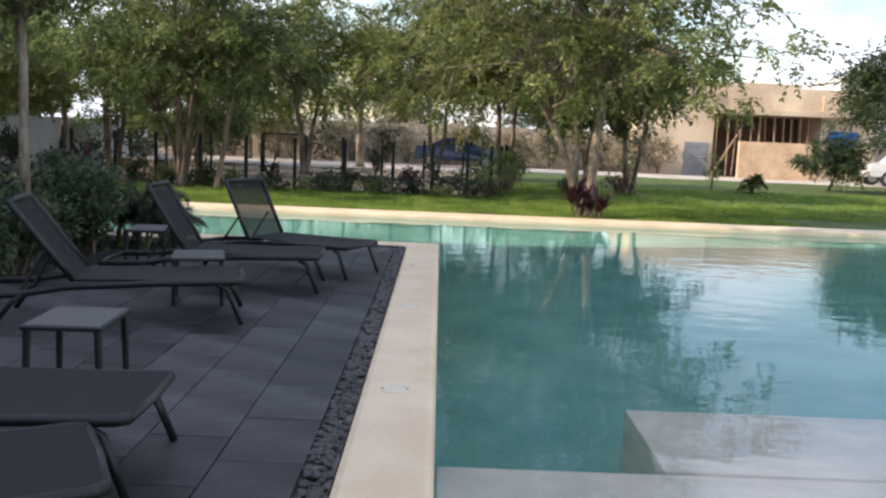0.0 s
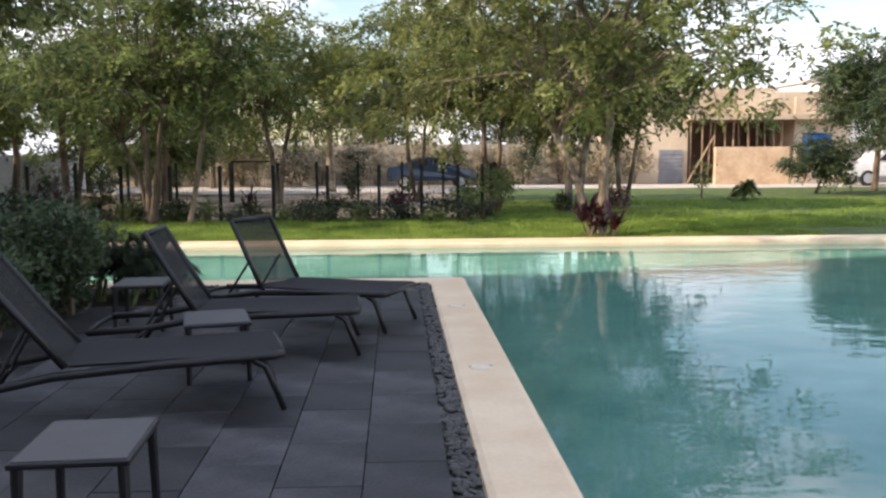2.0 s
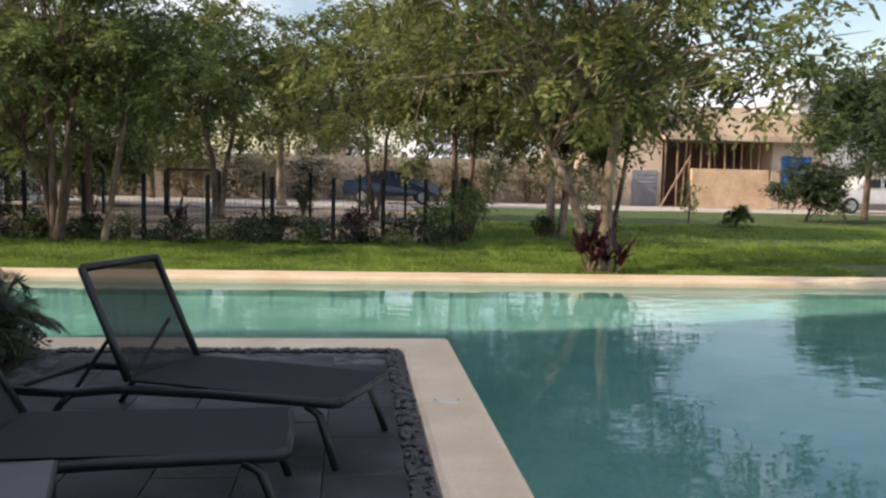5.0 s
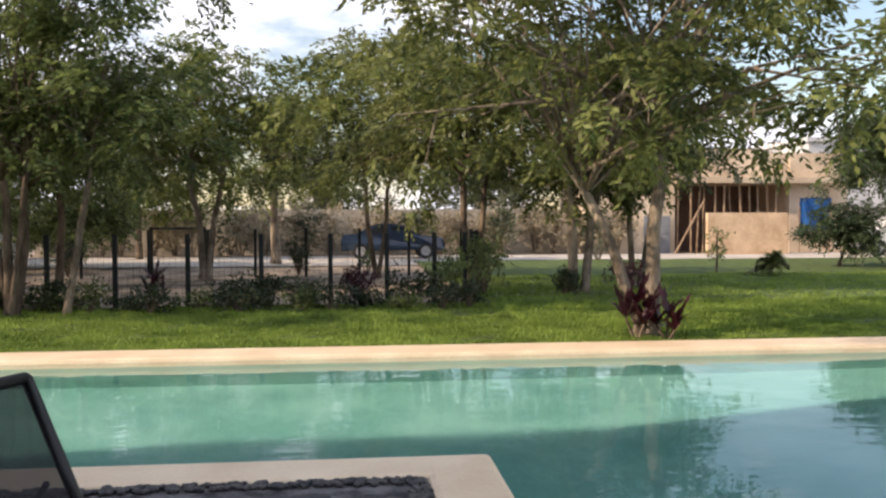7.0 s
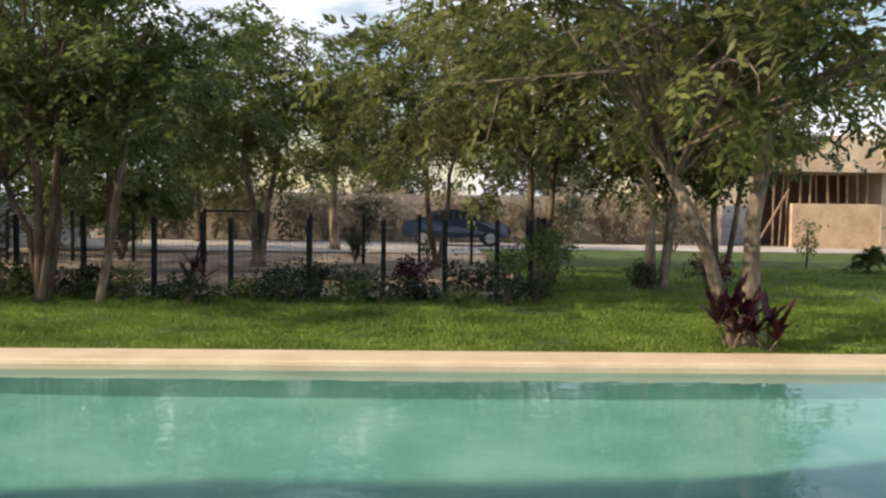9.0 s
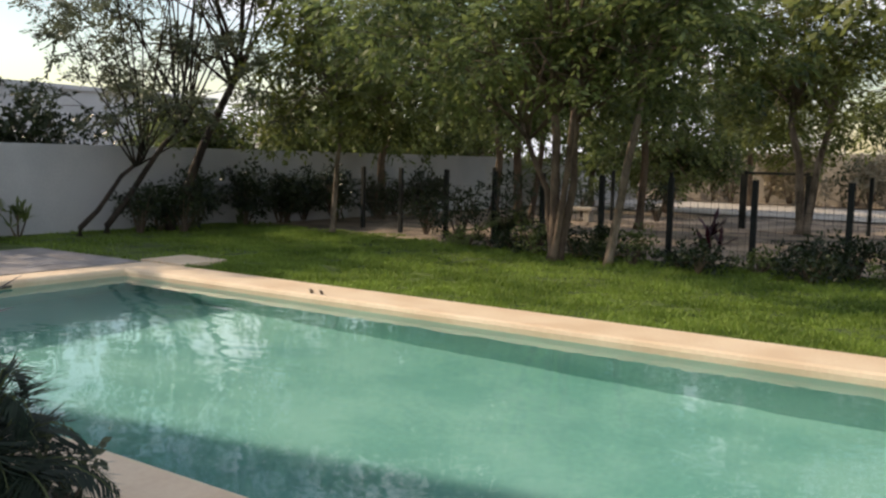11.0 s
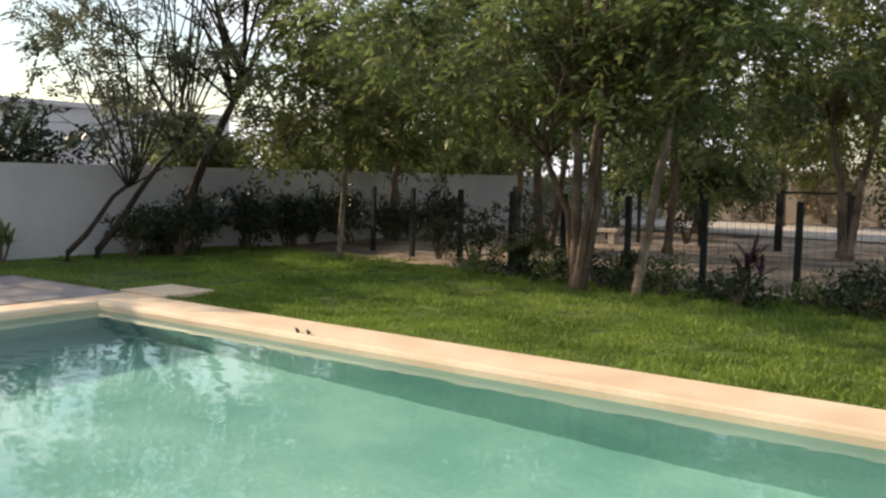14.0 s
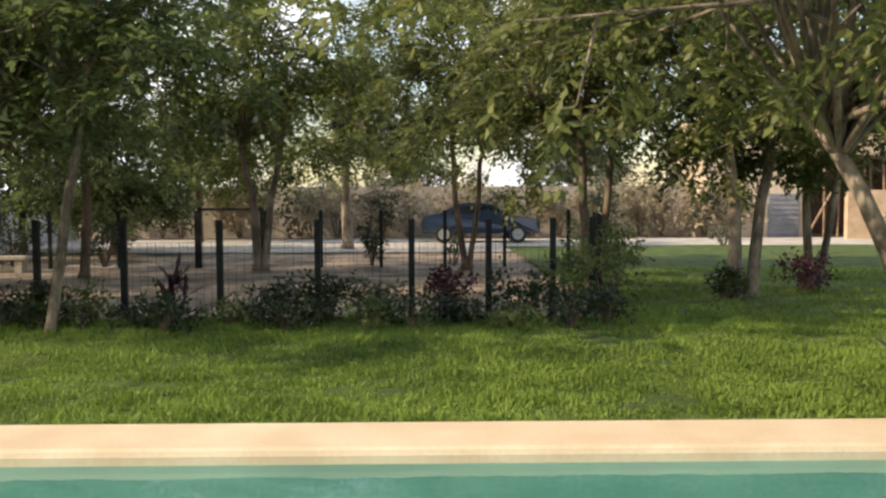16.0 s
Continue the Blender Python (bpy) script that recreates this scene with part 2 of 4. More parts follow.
def tube(bm, pts, radii, seg=8, flat=1.0):
    """A tapered tube along a line of points."""
    pts = [Vector(p) for p in pts]
    rings = []
    up = Vector((0.31, 0.17, 0.93))
    for i, p in enumerate(pts):
        d = (pts[min(i + 1, len(pts) - 1)] - pts[max(i - 1, 0)]).normalized()
        if abs(d.dot(up)) > 0.97:
            up = Vector((1, 0.1, 0))
        u = d.cross(up).normalized()
        w = d.cross(u).normalized()
        r = radii[i] if isinstance(radii, (list, tuple)) else radii
        rings.append([bm.verts.new(p + u * (r * math.cos(a)) + w * (r * flat * math.sin(a))) for a in [2 * math.pi * k / seg for k in range(seg)]])
    for a, b in zip(rings, rings[1:]):
        for k in range(seg):
            bm.faces.new((a[k], a[(k + 1) % seg], b[(k + 1) % seg], b[k]))
    bm.faces.new(rings[0])
    bm.faces.new(rings[-1])
    bmesh.ops.recalc_face_normals(bm, faces=bm.faces[:])
    return bm


def lathe(bm, profile, seg=24, centre=(0, 0, 0)):
    rings = []
    c = Vector(centre)
    for r, z in profile:
        rings.append([bm.verts.new(c + Vector((r * math.cos(2 * math.pi * k / seg), r * math.sin(2 * math.pi * k / seg), z))) for k in range(seg)])
    for a, b in zip(rings, rings[1:]):
        for k in range(seg):
            bm.faces.new((a[k], a[(k + 1) % seg], b[(k + 1) % seg], b[k]))
    bm.faces.new(rings[0])
    bm.faces.new(rings[-1])
    bmesh.ops.recalc_face_normals(bm, faces=bm.faces[:])
    return bm


def leaves_object(name, base, along, side, material, parent=None, label=""):
    """Many small leaves, each a folded rhomb of four corners and a raised middle."""
    n = len(base)
    v = np.empty((n, 4, 3))
    v[:, 0] = base
    v[:, 1] = base + along * 0.45 + side * 0.5
    v[:, 2] = base + along
    v[:, 3] = base + along * 0.45 - side * 0.5
    me = bpy.data.meshes.new(name)
    idx = np.arange(n * 4).reshape(n, 4)
    me.vertices.add(n * 4)
    me.vertices.foreach_set("co", v.reshape(-1))
    me.loops.add(n * 4)
    me.loops.foreach_set("vertex_index", idx.reshape(-1))
    me.polygons.add(n)
    me.polygons.foreach_set("loop_start", np.arange(n) * 4)
    me.update(calc_edges=True)
    me.materials.append(material)
    ob = new(name, me)
    ob.parent = parent
    if label:
        ob["label"] = label
    return ob


def unit(a):
    return a / np.maximum(np.linalg.norm(a, axis=1, keepdims=True), 1e-6)


def cloud(rng, blobs, count, size, droop=0.4, fill=0.55):
    """Leaves in sprays round blobs (x, y, z, rx, rz): sprays of six to ten leaves on short twigs."""
    bl = np.array(blobs, float)
    w = bl[:, 3] ** 2 * bl[:, 4]
    sprays = max(8, count // 8)
    k = rng.choice(len(bl), sprays, p=w / w.sum())
    d = unit(rng.normal(size=(sprays, 3)))
    r = fill + (1 - fill) * rng.random((sprays, 1)) ** 0.7
    r *= 0.75 + 0.4 * rng.random((sprays, 1))
    c = bl[k, :3] + d * r * np.stack([bl[k, 3], bl[k, 3], bl[k, 4]], 1)
    twig = unit(d + rng.normal(size=(sprays, 3)) * 0.6 + np.array([0, 0, -droop])) * size * rng.uniform(1.2, 2.6, (sprays, 1))
    base = np.repeat(c, 8, 0) + np.repeat(twig, 8, 0) * rng.random((sprays * 8, 1)) + rng.normal(size=(sprays * 8, 3)) * size * 0.35
    al = unit(np.repeat(unit(twig), 8, 0) * 0.6 + rng.normal(size=base.shape) * 0.7 + np.array([0, 0, -droop]))
    al *= size * rng.uniform(0.7, 1.3, (len(base), 1))
    sd = unit(np.cross(al, rng.normal(size=base.shape))) * size * rng.uniform(0.36, 0.55, (len(base), 1))
    return base, al, sd


def crown_sprays(rng, blobs, count, size, droop=0.4, fill=0.55):
    """Crown leaves: tight tufts round the limb ends, each of nine drooping twigs with leaflets in pairs."""
    bl = np.array(blobs, float)
    w = bl[:, 3] ** 2 * bl[:, 4]
    tufts, per, pairs = max(6, count // 90), 9, 5
    k = rng.choice(len(bl), tufts, p=w / w.sum())
    d = unit(rng.normal(size=(tufts, 3)) + np.array([0, 0, 0.15]))
    r = (fill + (1 - fill) * rng.random((tufts, 1)) ** 0.6) * rng.uniform(0.75, 1.12, (tufts, 1))
    c = bl[k, :3] + d * r * np.stack([bl[k, 3], bl[k, 3], bl[k, 4]], 1)
    d, c = np.repeat(d, per, 0), np.repeat(c, per, 0)
    tw = unit(d * np.array([1, 1, 0.5]) + rng.normal(size=d.shape) * np.array([0.8, 0.8, 0.35]) + np.array([0, 0, -droop]))
    root = c + rng.normal(size=c.shape) * size * np.array([0.9, 0.9, 0.5])
    lat = unit(np.cross(tw, np.array([[0, 0, 1.0]]) + rng.normal(size=tw.shape) * 0.35))
    run = size * rng.uniform(2.0, 3.2, (len(tw), 1))
    base, al, sd = [], [], []
    for q in range(pairs):
        u = 0.15 + 0.85 * q / (pairs - 1)
        p = root + tw * run * u + np.array([0, 0, -0.25]) * run * u * u
        for sg in (-1, 1):
            a = unit(lat * sg * (0.95 - 0.55 * u) + tw * (0.4 + 0.6 * u) + np.array([0, 0, -0.3 * droop]) + rng.normal(size=tw.shape) * 0.22)
            a = a * size * rng.uniform(0.75, 1.2, (len(tw), 1)) * (1.05 - 0.25 * abs(u - 0.4))
            base.append(p)
            al.append(a)
            sd.append(unit(np.cross(a, np.array([[0, 0, 1.0]]) + rng.normal(size=tw.shape) * 0.45)) * size * rng.uniform(0.34, 0.46, (len(tw), 1)))
    return np.concatenate(base), np.concatenate(al), np.concatenate(sd)


def tree(x, y, height, radius, stems, bark, leaf, label, leaves=9000, size=0.14, low=1.6, seed=1, droop=0.4, blob_n=26, sparse=0.55, name="tree", clump=0.30):
    """stems: (dx, dy at base, lean x, lean y at fork, trunk radius). Crown: blobs on the limbs' ends."""
    rng = np.random.default_rng(seed)
    t = thing(name, pose(x, y, 0), label, "tree", "garden trees")
    blobs = []
    n_l = max(2, blob_n // len(stems))
    height = height - radius * clump * 0.6
    radius *= 0.88
    trunk_bm = bmesh.new()
    for dx, dy, lx, ly, r, *own in stems:
        fork = Vector((dx + lx, dy + ly, own[0] if own else low + 0.25 * (height - low)))
        mid = Vector((dx + lx * 0.42 + rng.normal() * 0.06, dy + ly * 0.42 + rng.normal() * 0.06, fork.z * 0.5))
        tube(trunk_bm, [(dx - 0.02, dy, -0.05), (dx, dy, 0.12), mid * 0.6 + Vector((dx, dy, 0)) * 0.4, mid, mid.lerp(fork, 0.5) + Vector((rng.normal() * .05, rng.normal() * .05, 0)), fork], [r * 1.45, r * 1.1, r, r * 0.92, r * 0.84, r * 0.75], 9)
        for i in range(n_l):
            a = 2 * math.pi * (i + rng.random() * 0.8) / n_l
            el = rng.random()
            rad = radius * (0.35 + 0.55 * rng.random()) * (1 - 0.45 * el ** 2)
            end = Vector((fork.x * 0.45 + rad * math.cos(a), fork.y * 0.45 + rad * math.sin(a), low + 0.3 + (height - low - 0.6) * el))
            m1 = fork.lerp(end, 0.45) + Vector((rng.normal() * .12, rng.normal() * .12, 0.16 * rng.random() * radius))
            start = fork if i % 2 else mid.lerp(fork, 0.75)
            tube(trunk_bm, [start, m1, end], [r * 0.42, r * 0.24, r * 0.07], 6)
            for q in range(2):
                tip = end + Vector((rng.normal() * .5, rng.normal() * .5, rng.normal() * .35))
                tube(trunk_bm, [m1.lerp(end, 0.4 + 0.3 * q), m1.lerp(tip, 0.75), tip], [r * 0.14, r * 0.09, r * 0.03], 5)
            s = radius * clump * rng.uniform(0.7, 1.25)
            blobs.append((end.x, end.y, end.z, s, s * 0.72))
            blobs.append((m1.x, m1.y, max(m1.z, low + 0.2), s * 0.5, s * 0.32))
    part("trunk", trunk_bm, bark, t, smooth=True)
    leaves, size = int(leaves * 1.75), size * 1.05
    b, a, s = crown_sprays(rng, blobs, leaves, size, droop, sparse)
    leaves_object("crown", b, a, s, leaf, t)
    return t


def bush(x, y, radius, height, leaf, label, leaves=1400, size=0.09, seed=1, name="bush", category="bush", group="garden bushes", z=0.0):
    rng = np.random.default_rng(seed)
    t = thing(name, pose(x, y, z), label, category, group)
    bm = bmesh.new()
    blobs = []
    for i in range(9):
        a = rng.random() * 6.283
        rr = radius * 0.62 * math.sqrt(rng.random())
        e = Vector((rr * math.cos(a), rr * math.sin(a), height * rng.uniform(0.35, 0.8)))
        tube(bm, [(e.x * .15, e.y * .15, -0.03), (e.x * .6, e.y * .6, e.z * .6), e], [0.018, 0.012, 0.005], 5)
        blobs.append((e.x, e.y, e.z, radius * rng.uniform(.35, .5), height * rng.uniform(.2, .3)))
    tagged(part("stem", bm, BARK2, t), kind="stuff")
    b, al, s = cloud(rng, blobs, leaves, size, 0.0, 0.4)
    b[:, 2] = np.maximum(b[:, 2], 0.03)
    leaves_object("foliage", b, al, s, leaf, t)
    return t


def palm(x, y, height, fronds, length, label, seed=1, leaf=None, z=0.0, name="areca_palm", stem_h=0.2, width=0.016):
    rng = np.random.default_rng(seed)
    t = thing(name, pose(x, y, z), label, "palm", "garden palms")
    sb = bmesh.new()
    for k in range(4):
        tube(sb, [(rng.normal() * .05, rng.normal() * .05, -0.03), (rng.normal() * .06, rng.normal() * .06, stem_h)], [0.025, 0.018], 6)
    part("stem", sb, STEM, t)
    for f in range(fronds):
        a = 2 * math.pi * f * 0.382 + rng.normal() * 0.2
        lift = rng.uniform(0.25, 1.0)
        L = length * rng.uniform(0.75, 1.1)
        d = np.array([math.cos(a), math.sin(a), 0])
        s = np.linspace(0, 1, 31)
        out = L * (0.25 + 0.75 * (1 - lift)) * s
        up = stem_h + (height - stem_h) * lift * (1.9 * s - 0.9 * s ** 2) * 0.75 - L * 0.35 * s ** 3
        pts = d[None] * out[:, None] + np.array([0, 0, 1])[None] * np.maximum(up, 0.03)[:, None]
        rb = bmesh.new()
        tube(rb, [tuple(p) for p in pts[::5]], [0.008, 0.007, 0.006, 0.005, 0.004, 0.003, 0.002], 4)
        fr = part("frond", rb, STEM, t)
        tang = unit(np.gradient(pts, axis=0))
        sidev = unit(np.cross(tang, np.array([[0, 0, 1.0]])))
        base, al, sd = [], [], []
        for sg in (-1, 1):
            for j in range(4, 31):
                ll = L * 0.34 * math.sin(math.pi * (0.12 + 0.8 * s[j])) * rng.uniform(.85, 1.1)
                v = sidev[j] * sg * 0.85 + tang[j] * 0.55 + np.array([0, 0, -0.25 + rng.normal() * .12])
                v = v / np.linalg.norm(v) * ll
                base.append(pts[j]), al.append(v), sd.append(np.cross(v / ll, sidev[j] * 0.3 + np.array([0, 0, 1.0])) * width * 2)
        leaves_object("foliage", np.array(base), np.array(al), np.array(sd), leaf or PALM, fr)
    return t


def cordyline(x, y, height, label, seed=1, n=34, leaf=None, z=0.0, blade=0.42, name="cordyline_plant"):
    rng = np.random.default_rng(seed)
    t = thing(name, pose(x, y, z), label, "plant", "red-leaved plants")
    sb = bmesh.new()
    heads = [(0, 0, height * .55), (0.13, 0.06, height * .38), (-0.12, 0.08, height * .3), (0.04, -0.14, height * .22)]
    for hx, hy, hz in heads:
        tube(sb, [(hx * .3, hy * .3, -0.03), (hx, hy, hz)], [0.02, 0.014], 6)
    part("stem", sb, BARK2, t)
    base, al, sd = [], [], []
    for i in range(n):
        hx, hy, hz = heads[i % 4]
        a, el = rng.random() * 6.283, rng.uniform(0.15, 1.35)
        v = np.array([math.cos(a) * math.cos(el), math.sin(a) * math.cos(el), math.sin(el)]) * blade * rng.uniform(.7, 1.2)
        b0 = np.array([hx, hy, hz])
        mid = b0 + v * 0.55
        w = np.cross(v, [0, 0, 1.0]) if el < 1.2 else np.array([1, 0, 0])
        w = w / max(np.linalg.norm(w), 1e-6) * 0.075
        base += [b0, mid - v * 0.1]
        al += [v * 0.75, v * 0.6 + np.array([0, 0, -0.10 * math.cos(el)])]
        sd += [w, w * 0.9]
    leaves_object("foliage", np.array(base), np.array(al), np.array(sd), leaf or RED, t)
    return t


# ---- ground, pool, deck ----
WZ = -0.095                     # water level
PX0, PX1, PYN, PYC, PYF = -8.75, 14.0, -1.2, 12.05, 16.25   # pool: west end, east end, near end, deck corner, far wall
CW = 0.44                       # width of the coping

def plate(name, rects, z, material, label, category, thick=0.0):
    bm = bmesh.new()
    for x0, y0, x1, y1 in rects:
        if thick:
            box(bm, x0, y0, z - thick, x1, y1, z)
        else:
            bm.faces.new([bm.verts.new(c) for c in ((x0, y0, z), (x1, y0, z), (x1, y1, z), (x0, y1, z))])
    ob = part(name, bm, material)
    return tagged(ob, label, category, kind="structure")


def strip(bm, x0, y0, x1, y1, nx, ny, zf):
    vs = [[bm.verts.new((x0 + (x1 - x0) * i / nx, y0 + (y1 - y0) * j / ny, 0)) for i in range(nx + 1)] for j in range(ny + 1)]
    for r in vs:
        for v in r:
            v.co.z = zf(v.co.x, v.co.y)
    for j in range(ny):
        for i in range(nx):
            bm.faces.new((vs[j][i], vs[j][i + 1], vs[j + 1][i + 1], vs[j + 1][i]))


# the ground is one sheet round the pool and the deck, out to the horizon
plate("ground", [(-600, 16.9, 600, 900), (-600, -600, -9.2, 16.9), (14.6, -600, 600, 16.9), (-9.2, -600, 14.6, -1.6)], -0.10, DIRT, "dry brown earth with leaf litter reaching the distance", "ground")
gb = bmesh.new()
strip(gb, -14, 16.85, 2.4, 23.0, 60, 24, lambda x, y: -0.035 + 0.02 * noise.noise(Vector((x * .6, y * .6, 1))) - (0.09 if y > 22.6 else 0) - (0.0))
strip(gb, 2.4, 16.85, 40, 40.2, 80, 56, lambda x, y: -0.035 + 0.03 * noise.noise(Vector((x * .4, y * .4, 1))) - (0.1 if y > 39.7 else 0))
strip(gb, -14, 12.5, -11.6, 16.85, 8, 12, lambda x, y: -0.035)
tagged(part("lawn", gb, LAWN, smooth=True), "bright green mown lawn beyond the pool", "lawn", kind="structure")
plate("road", [(-60, 36.8, 2.4, 45.0), (2.4, 39.7, 60, 45.0)], -0.06, ROADM, "pale dusty gravel road behind the garden", "road")

# pool basin
pb = bmesh.new()
FLOOR = -1.19
quads = [((PX0, PYC, FLOOR), (0.92, PYC, FLOOR), (0.92, PYF, FLOOR), (PX0, PYF, FLOOR)),
         ((0.92, PYN, FLOOR), (PX1, PYN, FLOOR), (PX1, PYF, FLOOR), (0.92, PYF, FLOOR))]
walls = [((PX0, PYF), (PX1, PYF)), ((PX1, PYF), (PX1, PYN)), ((PX1, PYN), (0.92, PYN)), ((0.92, PYN), (0.92, PYC)), ((0.92, PYC), (PX0, PYC)), ((PX0, PYC), (PX0, PYF))]
for q in quads:
    pb.faces.new([pb.verts.new(c) for c in q])
for (ax, ay), (bx, by) in walls:
    pb.faces.new([pb.verts.new(c) for c in ((ax, ay, FLOOR), (bx, by, FLOOR), (bx, by, WZ - 0.005), (ax, ay, WZ - 0.005))])
tagged(part("pool_basin", pb, POOL), "green plastered swimming pool basin under water", "pool", kind="structure")
wb = bmesh.new()
for x0, y0, x1, y1 in ((PX0 - .02, PYC, 0.92, PYF + .02), (0.90, PYN - .02, PX1 + .02, PYC), (0.92, PYC, PX1 + .02, PYF + .02)):
    wb.faces.new([wb.verts.new(c) for c in ((x0, y0, WZ), (x1, y0, WZ), (x1, y1, WZ), (x0, y1, WZ))])
bmesh.ops.remove_doubles(wb, verts=wb.verts[:], dist=1e-4)
water = tagged(part("water", wb, WATER), "clear turquoise pool water with faint ripples", "water", kind="structure")
water.visible_shadow = False
# shallow shelf and bench under the near end of the water
bb = bmesh.new()
box(bb, 2.07, 4.22, FLOOR, 13.9, 5.2, -0.20, 0.01)
box(bb, 0.93, PYN + 0.01, FLOOR, 13.9, 4.22, -0.24, 0.01)
tagged(part("pool_bench", bb, LEDGE), "pale plastered bench and shelf just under the water", "pool bench", kind="structure")


def coping_run(name, x0, y0, x1, y1, label, top=0.0):
    """A slab with rounded edges, from the ground to its top at 0."""
    ob = part(name, B(x0, y0, WZ - 0.05, x1, y1, top, 0.045), COPING)
    return tagged(ob, label, "pool coping", kind="structure")


coping_run("coping_deck", 0.48, -1.6, 0.92, 12.048, "cream polished plaster pool coping beside the deck")
coping_run("coping_channel", -8.85, 11.61, 0.80, 12.05, "cream polished plaster coping along the pool arm", -0.0015)
coping_run("coping_far", -9.2, 16.25, 14.4, 16.92, "broad cream plaster coping before the lawn")
coping_run("coping_west", -9.195, 11.6, -8.75, 16.5, "cream plaster coping at the pool's short end", -0.0015)
coping_run("coping_east", 14.0, -1.6, 14.4, 16.25, "cream plaster coping at the pool's far end")
coping_run("coping_near", 0.92, -1.6, 14.0, -1.2, "cream plaster coping by the house")
slab = part("stepping_slab", B(-9.35, 16.94, -0.08, -8.5, 17.7, 0.012, 0.01), COPING)
tagged(slab, "flat cream slab laid in the lawn at the pool corner", "paving slab")


def skimmer_lid(x, y):
    bm = lathe(bmesh.new(), [(0.085, 0.0), (0.085, 0.004), (0.08, 0.006), (0.07, 0.006), (0.068, 0.004), (0.0005, 0.0045)], 28)
    t = thing("skimmer_lid", pose(x, y, 0.0), "round off-white plastic lid set in the cream coping", "pool lid", "pool lids")
    part("plate", bm, LIDMAT, t)
    for s in (-1, 1):
        part("screw", lathe(bmesh.new(), [(0.008, 0.004), (0.008, 0.008), (0.0005, 0.008)], 8, (s * 0.073, 0.0, 0)), STEEL, t)
    return t


for k, yy in enumerate((2.53, 5.0, 7.475, 9.95)):
    skimmer_lid(0.68, yy)

# rail sockets on the far coping and the slot of the overflow
for hx in (-5.70, -5.56):
    bm = tube(bmesh.new(), [(0, 0, -0.02), (0, 0, 0.05), (0, -0.03, 0.075)], [0.018, 0.018, 0.012], 8)
    h = tagged(part("rail_socket", bm, STEEL), "small rusty metal socket on the far coping edge", "rail socket", "rail sockets")
    h.location = (hx, 16.33, -0.03)
ov = tagged(part("overflow_slot", box(bmesh.new(), -8.762, 14.45, -0.085, -8.735, 14.8, -0.055, 0.004), STEEL), "dark overflow slot in the pool end wall", "overflow slot")

# unseen house blocks west and behind, added to shade the deck and pool
hb = bmesh.new()
box(hb, -20.0, -9.0, -0.1, -10.0, 9.4, UNSEEN_HOUSE_H)
box(hb, -10.0, -9.0, -0.1, -9.5, 11.0, UNSEEN_HOUSE_H)
box(hb, -9.5, -9.0, -0.1, 20.0, -7.0, 3.4)
tagged(part("unseen_house_block", hb, WHITE), "unseen plain white house blocks added to shade the deck", "wall", kind="structure")

